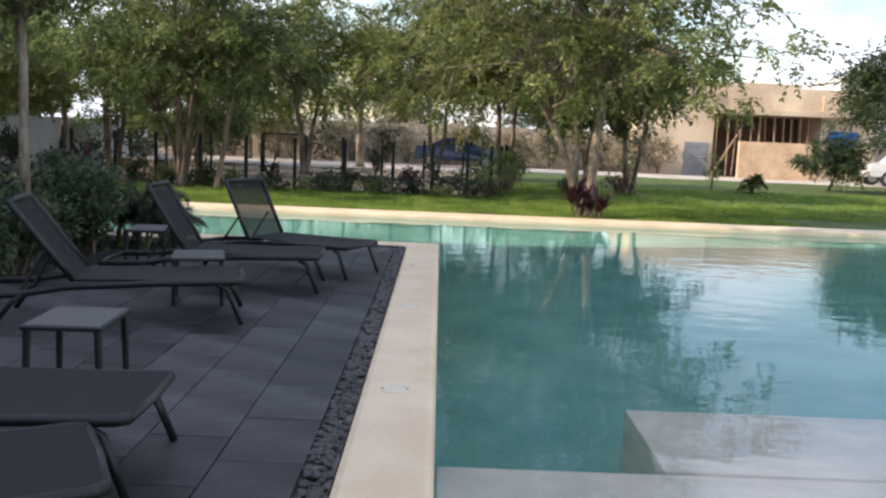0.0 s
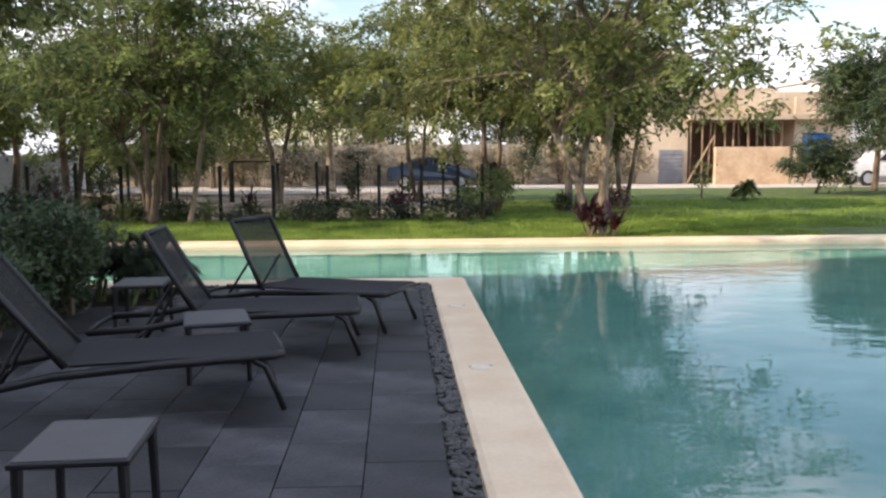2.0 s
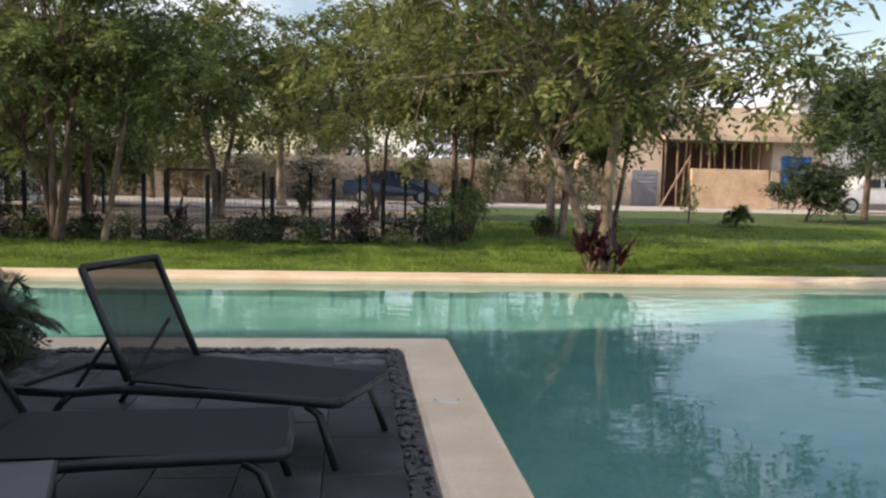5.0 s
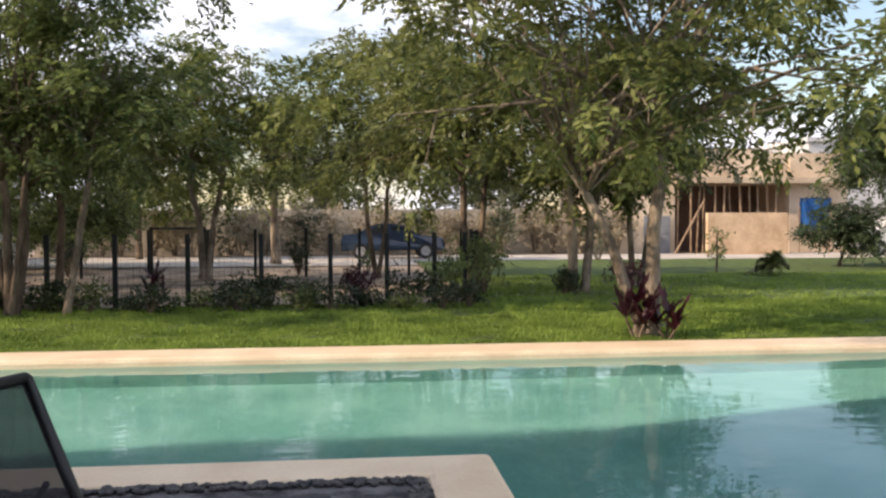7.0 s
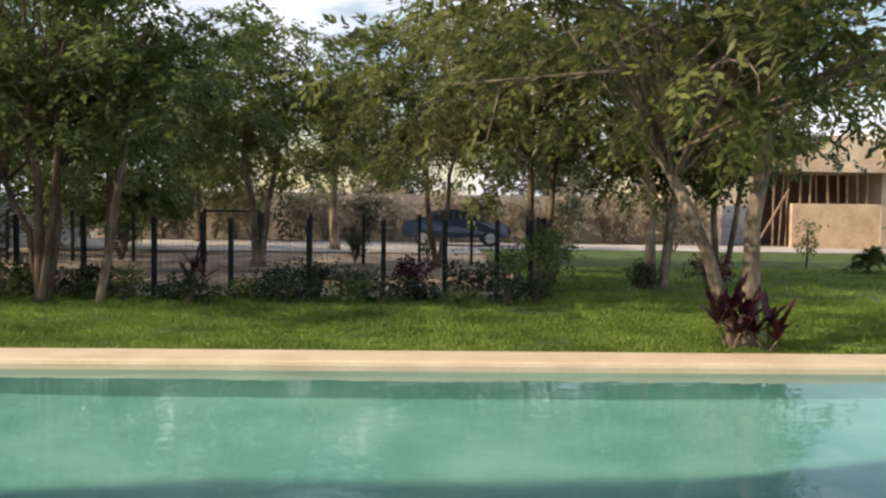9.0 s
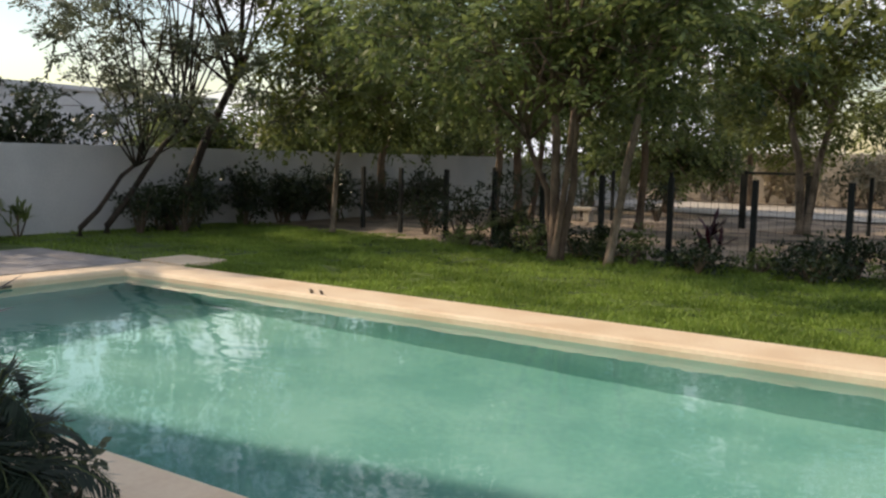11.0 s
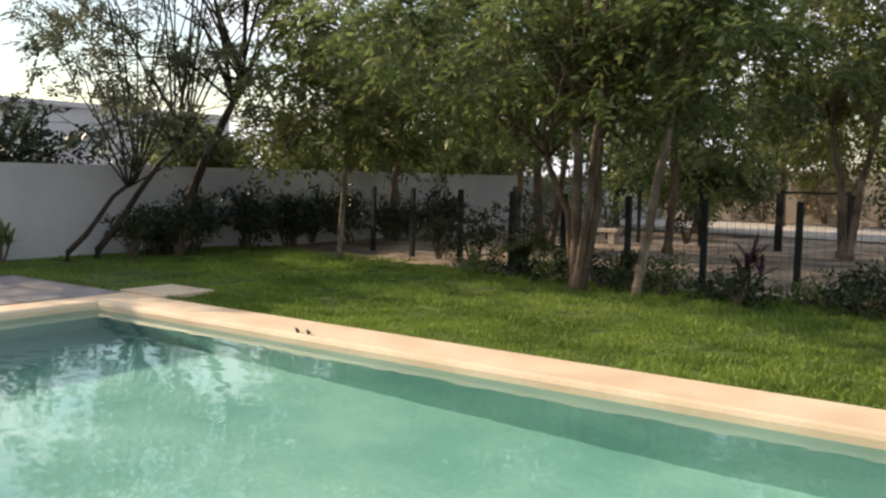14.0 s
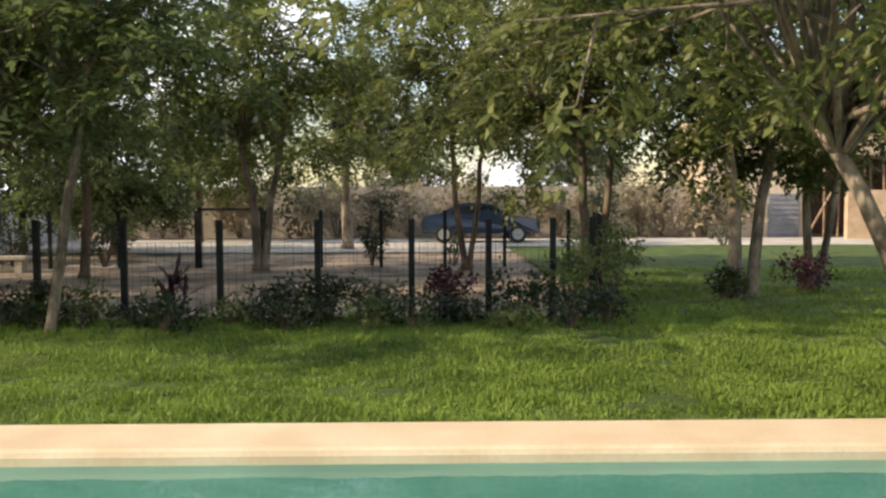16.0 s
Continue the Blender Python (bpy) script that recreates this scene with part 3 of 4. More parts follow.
# ---- loungers and tables ----
def lounger(x, y, angle, label, recline=64, Lb=0.64):
    """x, y: middle of the foot end on the floor; angle: towards the head."""
    t = thing("sun_lounger", pose(x, y, 0.0, 0, 0, angle), label, "sun lounger", "sun loungers on the deck")
    W, HX, H = 0.33, 1.18, 0.31
    for s in (-1, 1):
        rb = bmesh.new()
        tube(rb, [(0.0, s * (W - .03), H + .012), (0.05, s * W, H + .01), (0.7, s * W, H - .004), (1.25, s * W, H - .03), (1.55, s * W, H - 0.08), (1.95, s * W, H - .10)], 0.021, 8, 1.3)
        part("side_rail", rb, FRAME, t, smooth=True)
        lb = bmesh.new()
        tube(lb, [(0.17, s * W, H - .01), (0.10, s * (W + .005), H - 0.05), (0.0, s * (W + .02), 0.0)], [0.022, 0.021, 0.019], 8)
        part("leg", lb, FRAME, t, smooth=True)
        lb = bmesh.new()
        tube(lb, [(1.52, s * W, H - .07), (1.60, s * W, H - .14), (1.72, s * (W + .01), 0.0)], [0.02, 0.02, 0.018], 8)
        part("leg", lb, FRAME, t, smooth=True)
    eb = bmesh.new()
    tube(eb, [(0.0, -W + .03, H + .012), (-.012, 0, H + .012), (0.0, W - .03, H + .012)], 0.019, 8)
    part("end_rail", eb, FRAME, t, smooth=True)
    eb = bmesh.new()
    tube(eb, [(1.95, -W, H - .10), (1.97, 0, H - .10), (1.95, W, H - .10)], 0.019, 8)
    part("end_rail", eb, FRAME, t, smooth=True)
    sb = bmesh.new()
    n = 12
    for sgn, dz in ((1, 0.0), (-1, -0.012)):
        rows = [[sb.verts.new((0.0 + HX * i / n, -W + 2 * W * j / 6, H + .028 + dz - 0.015 * math.sin(math.pi * i / n) * math.sin(math.pi * j / 6))) for j in range(7)] for i in range(n + 1)]
        for i in range(n):
            for j in range(6):
                sb.faces.new((rows[i][j], rows[i + 1][j], rows[i + 1][j + 1], rows[i][j + 1]))
    part("seat", sb, SLING, t, "charcoal woven sling seat", smooth=True)
    c, s_ = math.cos(radians(recline)), math.sin(radians(recline))
    at = lambda u, yy, off=0.0: (HX + u * c - off * s_, yy, H + .02 + u * s_ + off * c)
    fb = bmesh.new()
    for s in (-1, 1):
        tube(fb, [at(0, s * W), at(Lb * .5, s * W), at(Lb - .006, s * W), at(Lb, s * (W - .006))], 0.022, 8)
    tube(fb, [at(Lb, -W + .006), at(Lb + .002, 0), at(Lb, W - .006)], 0.022, 8)
    back = part("back_frame", fb, FRAME, t, smooth=True)
    qb = bmesh.new()
    for i in range(6):
        for j in range(6):
            u0, u1 = Lb * i / 6, Lb * (i + 1) / 6
            y0, y1 = -W + 2 * W * j / 6, -W + 2 * W * (j + 1) / 6
            g = lambda u, yy: qb.verts.new(at(u, yy, -0.018 * math.sin(math.pi * u / Lb) * math.sin(math.pi * (yy + W) / (2 * W))))
            qb.faces.new((g(u0, y0), g(u1, y0), g(u1, y1), g(u0, y1)))
    bmesh.ops.remove_doubles(qb, verts=qb.verts[:], dist=1e-4)
    part("back_sling", qb, SLING_SEE, back, "see-through charcoal sling mesh", smooth=True)
    for s in (-1, 1):
        kb = bmesh.new()
        tube(kb, [at(Lb * .42, s * W * .8, -0.03), (1.56, s * W * .86, H - .09)], 0.012, 6)
        part("strut", kb, FRAME, t)
    return t


def side_table(x, y, angle, label, w=0.43, d=0.52, h=0.40):
    t = thing("side_table", pose(x, y, 0, 0, 0, angle), label, "side table", "side tables between loungers")
    top = part("tabletop", B(-w / 2, -d / 2, h - .03, w / 2, d / 2, h - 0.006, 0.006), FRAME, t)
    part("top_panel", B(-w / 2 + .012, -d / 2 + .012, h - .010, w / 2 - .012, d / 2 - .012, h, .003), TABLETOP, top, "smooth grey top panel")
    for sx in (-1, 1):
        for sy in (-1, 1):
            lb = bmesh.new()
            tube(lb, [(sx * (w / 2 - .03), sy * (d / 2 - .03), h - .03), (sx * (w / 2 - .022), sy * (d / 2 - .022), 0)], [0.022, 0.017], 8)
            part("leg", lb, FRAME, t)
    return t


def sling_see():
    m = SLING.copy()
    m.name = "see_through_sling"
    n, l = m.node_tree.nodes, m.node_tree.links
    tr = n.new("ShaderNodeBsdfTransparent")
    mx = n.new("ShaderNodeMixShader")
    mx.inputs["Fac"].default_value = 0.15
    l.new(n["Principled BSDF"].outputs["BSDF"], mx.inputs[1])
    l.new(tr.outputs["BSDF"], mx.inputs[2])
    l.new(mx.outputs["Shader"], n["Material Output"].inputs["Surface"])
    return m


SLING_SEE = sling_see()
LL = "charcoal sun lounger with raised mesh backrest"
lounger(0.135, 9.0, 158, LL + " by the pool corner")
lounger(-0.20, 8.27, 183, LL + " close beside another", 60, .68)
lounger(-0.64, 6.87, 193, LL, 53, .70)
lounger(-0.30, 3.68, 182, LL + " behind a side table")
lounger(-0.27, 2.98, 207, LL + " turned askew")
side_table(-1.09, 4.83, 3, "low dark metal side table with plain grey top")
side_table(-1.12, 7.40, 14, "low dark metal side table between two loungers")
side_table(-2.10, 9.15, 5, "low dark metal side table beside the planting")

# ---- fence ----
def fence_run(posts, label):
    t = thing("garden_fence", pose(0, 0, 0), label, "fence", "garden fences")
    pm = mesh_of("post", B(-.04, -.04, -0.15, .04, .04, 1.24, 0.006), POST)
    for x, y in posts:
        o = new("post", pm)
        o.parent, o.location = t, (x, y, 0)
    for (ax, ay), (bx, by) in zip(posts, posts[1:]):
        bm = bmesh.new()
        d = Vector((bx - ax, by - ay, 0))
        n = max(4, int(d.length / 0.1))
        for i in range(1, n):
            p = Vector((ax, ay, 0)) + d * (i / n)
            q = 0.0016
            v = [bm.verts.new(p + Vector(o)) for o in ((-q, 0, -.04), (q, 0, -.04), (q, 0, 0.95), (-q, 0, 0.95))]
            bm.faces.new(v)
        u = d.normalized()
        for zz in (0.05, 0.2, 0.35, 0.5, 0.65, 0.8, 0.94):
            v = [bm.verts.new(Vector((ax, ay, zz)) + o) for o in (Vector((0, 0, -.0016)), d + Vector((0, 0, -.0016)), d + Vector((0, 0, .0016)), Vector((0, 0, .0016)))]
            bm.faces.new(v)
        part("wire_mesh", bm, POST, t)
    return t


fence_run([(-11.7, 24.5), (-10.37, 24.1), (-9.0, 23.75), (-7.7, 23.4), (-6.5, 23.0), (-5.25, 22.65), (-4.04, 22.45), (-2.8, 22.45), (-1.53, 22.45), (-.31, 22.45), (0.70, 22.5), (1.6, 22.9), (2.25, 23.5)], "dark green garden fence of square posts and welded wire")
fence_run([(2.25, 23.5), (2.6, 24.8), (2.85, 26.2), (3.1, 27.8), (3.2, 29.5), (3.2, 31.6)], "dark green fence overgrown with bushes at the lawn's edge")
fence_run([(3.2, 31.6), (1.7, 31.6), (0.3, 31.6), (-1.2, 31.6), (-2.6, 31.6), (-3.9, 31.6)], "dark green wire fence along the road")
fence_run([(-5.5, 31.6), (-7.3, 31.6), (-8.9, 31.6), (-10.6, 31.6), (-12.6, 31.6)], "dark green wire fence with a gate beside it")
gate = thing("garden_gate", pose(-4.7, 31.6, 0), "dark metal gate frame standing open in the fence", "gate")
for gx in (-0.72, 0.72):
    part("gate_post", B(gx - .04, -.04, -.12, gx + .04, .04, 1.32, .005), POST, gate)
part("lintel", B(-.68, -.03, 1.24, .68, .03, 1.30, .004), POST, gate)

bench = thing("concrete_bench", pose(-9.5, 30.6, -.10), "low pale concrete bench on the bare earth", "bench")
part("seat", B(-.55, -.18, .28, .55, .18, .37, .012), ROADM, bench)
for bx_ in (-.38, .38):
    part("leg", B(bx_ - .08, -.15, -.01, bx_ + .08, .15, .278, .008), ROADM, bench)

# ---- walls and buildings ----
wv = bmesh.new()
box(wv, -14.3, -2.0, -0.15, -14.0, 46.0, 1.55)
tagged(part("wall_west", wv, WHITE), "white rendered boundary wall of the garden", "wall", kind="structure")
hp = bmesh.new()
box(hp, -36, 20.4, -0.15, -27.2, 34, 3.5)
t = thing("neighbour_house", pose(0, 0, 0), "white flat-roofed neighbouring house with water tanks on its roof", "house")
part("wall", hp, WHITE, t)
part("roof_edge", B(-36.2, 20.3, 3.5, -27.1, 34.1, 3.68, .02), WHITE, t)
par = part("parapet", B(-27.4, 21.3, 3.5, -27.0, 24.55, 4.32, .01), WHITE, t)
part("pillar", B(-27.4, 21.3, 4.32, -27.0, 21.95, 5.8, .01), WHITE, t)
part("pillar", B(-27.4, 23.85, 4.32, -27.0, 24.5, 5.75, .01), WHITE, t)
part("window", B(-27.25, 32.6, 1.9, -27.12, 33.6, 2.5, .01), CARGLASS, t)
for tx, ty in ((-28.3, 22.3), (-28.3, 23.45)):
    tk = thing("water_tank", pose(tx, ty, 3.68), "beige ribbed plastic water tank on the white roof", "water tank", "roof water tanks")
    part("tank", lathe(bmesh.new(), [(0.52, 0), (0.55, .1), (0.53, .5), (0.56, .55), (0.53, .6), (0.53, 1.1), (0.56, 1.15), (0.53, 1.2), (0.53, 1.62), (0.44, 1.8), (0.25, 1.9), (0.24, 1.98), (0.0005, 2.0)], 24), TANK, tk, smooth=True)
    part("lid", lathe(bmesh.new(), [(0.25, 1.99), (0.25, 2.06), (0.0005, 2.08)], 16), TANK, tk)
dm = thing("roof_dome", pose(-28.9, 21.55, 3.68), "large tan rounded water cistern on the neighbouring roof", "water tank")
part("tank", lathe(bmesh.new(), [(1.0, 0), (1.04, .6), (1.02, 1.3), (0.86, 1.8), (0.5, 2.15), (0.2, 2.27), (0.0005, 2.3)], 24), TANK, dm, smooth=True)
sd = thing("satellite_dish", pose(-27.1, 24.3, 5.75), "small red satellite dish on a white pillar", "satellite dish")
part("mast", tube(bmesh.new(), [(0, 0, -.02), (0, 0, .42)], .025, 6), STEEL, sd)
db = lathe(bmesh.new(), [(0.0005, 0.0), (0.15, .02), (0.27, .07), (0.30, .10), (0.27, .09), (0.15, .04), (0.001, 0.02)], 20)
bmesh.ops.transform(db, matrix=Matrix.Translation((0.05, 0, .45)) @ Matrix.Rotation(radians(70), 4, "Y"), verts=db.verts[:])
part("dish", db, DISHRED, sd, smooth=True)
fl = thing("roof_floodlight", pose(-27.1, 23.95, 5.75), "small white box lamp on the roof pillar", "floodlight")
part("stand", tube(bmesh.new(), [(0, 0, -.01), (0, 0, .2)], .025, 6), STEEL, fl)
part("housing", B(-.08, -.16, .18, .08, .16, .46, .02), WHITE, fl)
an = thing("antenna_mast", pose(-27.2, 21.75, 5.79), "tall thin lattice antenna mast on the roof pillar", "antenna")
for ax in (-0.12, 0.12):
    part("pole", tube(bmesh.new(), [(0, ax, 0), (0, ax * .6, 3.2)], .04, 6), STEEL, an)
part("brace", tube(bmesh.new(), [(0, -.1, .2), (0, -1.0, 2.6)], .02, 6), STEEL, an)

BY = 46.0
h = thing("unfinished_house", pose(0, 0, 0), "unfinished cream block house with propped dark opening", "house")
part("wall", B(11.0, BY, -.15, 15.0, BY + 6, 4.3, .02), CREAM, h)
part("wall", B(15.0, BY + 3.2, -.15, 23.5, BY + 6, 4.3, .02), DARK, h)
part("wall", B(20.6, BY + .1, -.15, 23.5, BY + 3.2, 4.3, .02), CREAM, h)
rf = part("roof", B(14.9, BY - .5, 3.15, 23.6, BY + 6, 3.45, .02), CREAM, h)
part("parapet", B(15.0, BY + .2, 3.45, 23.4, BY + .5, 4.6, .02), CREAM, rf)
part("upper_wall", B(11.5, BY + 1.5, 4.3, 20.0, BY + 5.5, 4.9, .02), CREAM, h)
door = part("door", B(13.5, BY - .06, -.1, 14.75, BY - .004, 1.65, .01), SHUTTER, h, "grey metal shutter door")
for i in range(8):
    part("slat", B(13.56, BY - .085, .02 + i * .2, 14.69, BY - .064, .16 + i * .2), SHUTTER, door)
fw = part("front_wall", B(15.65, BY - 2.2, -.15, 19.35, BY - 1.95, 1.77, .02), BLOCK, h)
rng = np.random.default_rng(5)
for i in range(12):
    px = 15.25 + i * 0.43 + rng.normal() * .08
    part("prop", tube(bmesh.new(), [(px, BY - .2 + rng.random() * .5, -.1), (px + rng.normal() * .1, BY - .1 + rng.random() * .4, 3.16)], .05, 6), TIMBER, h)
part("brace", tube(bmesh.new(), [(14.7, BY - .8, -.1), (16.3, BY - .3, 2.4)], .05, 6), TIMBER, h)
tp = thing("blue_tarpaulin", pose(21.15, BY - 1.2, 0), "bright blue tarpaulin hanging from poles by the building site", "tarpaulin")
tb = bmesh.new()
strip(tb, -.75, 0, .75, 1.5, 12, 10, lambda x, y: 0)
for v in tb.verts:
    v.co = Vector((v.co.x, 0.09 * math.sin(v.co.x * 9 + v.co.y * 3), 0.95 + v.co.y))
bmesh.ops.solidify(tb, geom=tb.faces[:], thickness=0.012)
part("sheet", tb, BLUE, tp, smooth=True)
for px in (-.72, .72):
    part("pole", tube(bmesh.new(), [(px, 0.03, -.1), (px, 0.03, 2.5)], .03, 6), TIMBER, tp)
wl2 = bmesh.new()
box(wl2, -14.0, 47.5, -.15, 10.9, 47.8, 2.0)
box(wl2, 23.6, 49.0, -.15, 60, 49.3, 2.1)
tagged(part("wall_north", wl2, OLDWALL), "low tan block wall behind the road", "wall", kind="structure")
fh = thing("distant_house", pose(34, 62, 0), "pale two-storey house far behind the trees", "house")
part("wall", B(-6, -4, -.15, 6, 4, 6.2, .03), WHITE, fh)
part("roof", B(-6.2, -4.2, 6.2, 6.2, 4.2, 6.5, .03), WHITE, fh)
for wx in (-3.5, 0, 3.5):
    part("window", B(wx - .6, -4.06, 3.6, wx + .6, -4.01, 4.9, .01), CARGLASS, fh)

# ---- vehicles ----
def vehicle(name, m, profile, glass, wheels, width, paint, label, R=0.31):
    t = thing(name, m, label, "car")
    def extrude(pts, w0, w1):
        bm = bmesh.new()
        l0 = [bm.verts.new((x, -w0 if z < .85 else -w1, z)) for x, z in pts]
        l1 = [bm.verts.new((x, w0 if z < .85 else w1, z)) for x, z in pts]
        bm.faces.new(l0), bm.faces.new(l1[::-1])
        for i in range(len(pts)):
            j = (i + 1) % len(pts)
            bm.faces.new((l0[i], l1[i], l1[j], l0[j]))
        bmesh.ops.recalc_face_normals(bm, faces=bm.faces[:])
        bmesh.ops.bevel(bm, geom=bm.edges[:], offset=0.035, segments=2, affect="EDGES")
        return bm
    body = part("body", extrude(profile, width / 2, width / 2 - .12), paint, t, smooth=False)
    for g in glass:
        part("window", extrude(g, width / 2 - .075, width / 2 - .098), CARGLASS, body)
    for wx in wheels:
        for s in (-1, 1):
            wbm = lathe(bmesh.new(), [(R * .62, -.1), (R * .96, -.1), (R, -.07), (R, .07), (R * .96, .1), (R * .62, .1)], 24)
            M = Matrix.Translation((wx, s * (width / 2 - .08), R)) @ Matrix.Rotation(radians(90), 4, "X")
            bmesh.ops.transform(wbm, matrix=M, verts=wbm.verts[:])
            wh = part("wheel", wbm, TYRE, t, smooth=False)
            rb = lathe(bmesh.new(), [(R * .64, -.105), (R * .5, -.09), (0.03, -.11), (0.03, .11), (R * .5, .09), (R * .64, .105)], 16)
            bmesh.ops.transform(rb, matrix=M, verts=rb.verts[:])
            part("rim", rb, RIM, wh)
    for s in (-1, 1):
        part("headlight", B(profile[0][0] + .01, s * (width / 2 - .3) - .14, .58, profile[0][0] + .09, s * (width / 2 - .3) + .14, .72, .02), LIDMAT, body)
    return t


sedan = [(-2.05, .35), (-2.1, .62), (-1.95, .86), (-1.05, .95), (-.45, 1.34), (.15, 1.43), (.75, 1.38), (1.45, 1.02), (2.0, .96), (2.1, .7), (2.05, .33)]
vehicle("parked_car", pose(1.75, 42.6, -0.06, 0, 0, 180), sedan, [[(-.92, .97), (-.4, 1.29), (.1, 1.36), (.1, .97)], [(.18, .97), (.18, 1.36), (.7, 1.31), (1.2, 1.0)]], (-1.3, 1.3), 1.7, CARBLUE, "dark blue sedan parked on the gravel road")
pick = [(-2.55, .42), (-2.6, .75), (-2.45, 1.0), (-1.35, 1.1), (-.8, 1.62), (.45, 1.66), (.6, 1.1), (2.5, 1.08), (2.55, .5)]
vehicle("pickup_truck", pose(23.2, 41.5, -0.06), pick, [[(-1.15, 1.12), (-.72, 1.55), (-.2, 1.58), (-.2, 1.12)], [(-.1, 1.12), (-.1, 1.58), (.4, 1.58), (.5, 1.12)]], (-1.6, 1.55), 1.75, CARWHITE, "white pickup truck parked by the building site", 0.36)

# ---- trees ----
T = "broad green garden tree with "
tree(3.86, 17.5, 7.0, 4.4, [(0.03, 0, 0.12, 0.1, .095, 2.7), (-0.12, .05, -.78, .25, .075, 2.05)], BARK, LEAF_A, T + "pale forking trunks behind the pool coping", 20000, .13, 2.25, 11, .45, 64, clump=.29)
tree(-5.32, 21.15, 7.6, 4.0, [(0, 0, -.12, 0, .075, 2.4), (.08, .06, .12, .2, .06, 2.3), (-.06, .05, -.62, .1, .05, 2.0), (.04, -.05, .38, -.2, .05, 2.6)], BARK2, LEAF_B, T + "several slender stems at the fence", 21000, .13, 2.2, 12, .4, 52)
tree(-4.45, 21.2, 5.2, 1.9, [(0, 0, .35, .1, .06)], BARK, LEAF_B, "slender leafy tree leaning beside the wire fence", 5000, .13, 2.1, 13, .4, 14)
tree(-3.8, 30.2, 6.6, 2.7, [(0, 0, -.3, 0, .09), (.15, 0, .4, .1, .08)], BARK, LEAF_C, "yellow-green tree with two pale stems on bare earth", 11000, .15, 2.1, 14, .4, 30)
tree(0.7, 30.0, 6.9, 2.9, [(0, 0, -.3, 0, .07), (.1, 0, .45, 0, .06)], BARK2, LEAF_A, T + "thin Y-shaped trunk inside the fence", 12000, .15, 1.9, 15, .5, 30)
tree(2.7, 26.0, 6.9, 3.3, [(0, 0, -.25, 0, .08), (.1, .1, .4, .1, .07)], BARK2, LEAF_A, T + "drooping sprays over the fence corner", 17000, .14, 1.7, 16, .6, 40)
tree(4.75, 24.4, 5.8, 2.5, [(-.12, 0, -.2, 0, .1), (.15, .05, .3, .1, .09)], BARK, LEAF_A, T + "two stout pale trunks on the lawn", 10000, .14, 1.9, 17, .5, 28)
tree(6.3, 25.6, 5.4, 2.4, [(0, 0, -.2, 0, .07), (.2, .1, .5, .2, .06)], BARK, LEAF_D, "thin-leaved tree with twin stems on the lawn", 6000, .14, 2.1, 18, .4, 22)
tree(-13.15, 20.5, 8.2, 3.8, [(0, 0, .2, 1.6, .09), (0, -1.4, .3, 1.6, .055, 2.1), (.1, -2.0, .3, 1.1, .045, 1.35)], DARKBARK, LEAF_D, "feathery leaning tree with sparse grey-green leaves by the wall", 22000, .10, 1.7, 19, .3, 54, .3, clump=.24)
tree(-10.9, 22.6, 5.4, 2.7, [(0, 0, .1, 0, .05)], BARK, LEAF_C, "light green young tree with one thin stem", 9000, .14, 1.8, 20, .5, 30)
tree(-20.0, 15.5, 7.6, 3.6, [(0, 0, 0, 0, .14), (.3, .2, .5, .3, .1)], BARK2, LEAF_F, "dense dark tree behind the white wall", 32000, .15, .8, 21, .4, 46, .4)
tree(-9.3, 27.2, 7.2, 3.5, [(0, 0, .1, 0, .10), (.2, .2, .4, .1, .07)], BARK2, LEAF_B, T + "dark dense crown inside the fence", 9500, .15, 2.0, 22, .4, 40)
tree(-6.9, 28.5, 6.4, 2.8, [(0, 0, .1, 0, .09)], BARK2, LEAF_B, T + "single trunk inside the fence", 7500, .15, 1.9, 23, .4, 28)
tree(-12.8, 32.0, 7.6, 3.4, [(0, 0, .1, 0, .12)], BARK2, LEAF_B, T + "dark crown near the white wall", 9000, .17, 1.7, 24, .4, 34)
tree(-13.0, 26.8, 6.6, 2.8, [(0, 0, .1, 0, .10)], BARK2, LEAF_B, T + "shady crown over the boundary wall", 7000, .15, 1.7, 34, .4, 28)
tree(18.9, 35.2, 6.4, 3.1, [(0, 0, .1, 0, .12)], BARK2, LEAF_F, "round dark green tree on the lawn by the road", 17000, .16, 2.0, 25, .3, 32, .4)
tree(17.7, 29.8, 5.2, 2.8, [(0, 0, -.3, 0, .08), (.2, 0, .5, 0, .08), (.1, .1, .1, .3, .06)], BARK2, LEAF_F, "low spreading dark tree on the lawn", 17000, .14, 1.4, 26, .3, 36, .4)
tree(15.6, 33.2, 2.7, 1.4, [(0, 0, .1, 0, .05)], BARK2, LEAF_F, "small bushy tree standing on the lawn", 5500, .13, .15, 27, .3, 14)
tree(-2.6, 38.5, 6.6, 2.6, [(0, 0, .0, 0, .16)], BARK, LEAF_C, "pale-trunked tree beside the gravel road", 8000, .18, 2.3, 28, .4, 24)
tree(-8.5, 43.5, 6.4, 3.2, [(0, 0, .0, 0, .12)], BARK2, LEAF_C, "yellow-green tree beyond the road", 8000, .22, 1.8, 29, .4, 24)
tree(6.5, 50.5, 6.4, 3.2, [(0, 0, .0, 0, .12)], BARK2, LEAF_D, "grey-green tree behind the tan wall", 8000, .22, 1.8, 30, .4, 24)
tree(-1.0, 51.0, 6.8, 3.4, [(0, 0, .0, 0, .12)], BARK2, LEAF_D, "hazy green tree behind the tan wall", 8000, .22, 1.8, 31, .4, 24)
tree(-3.35, 8.1, 3.5, 0.9, [(0, 0, -.5, .1, .05)], BARK, LEAF_C, "young pale-stemmed tree leaning in the planting bed", 1300, .12, 2.6, 32, .4, 18)
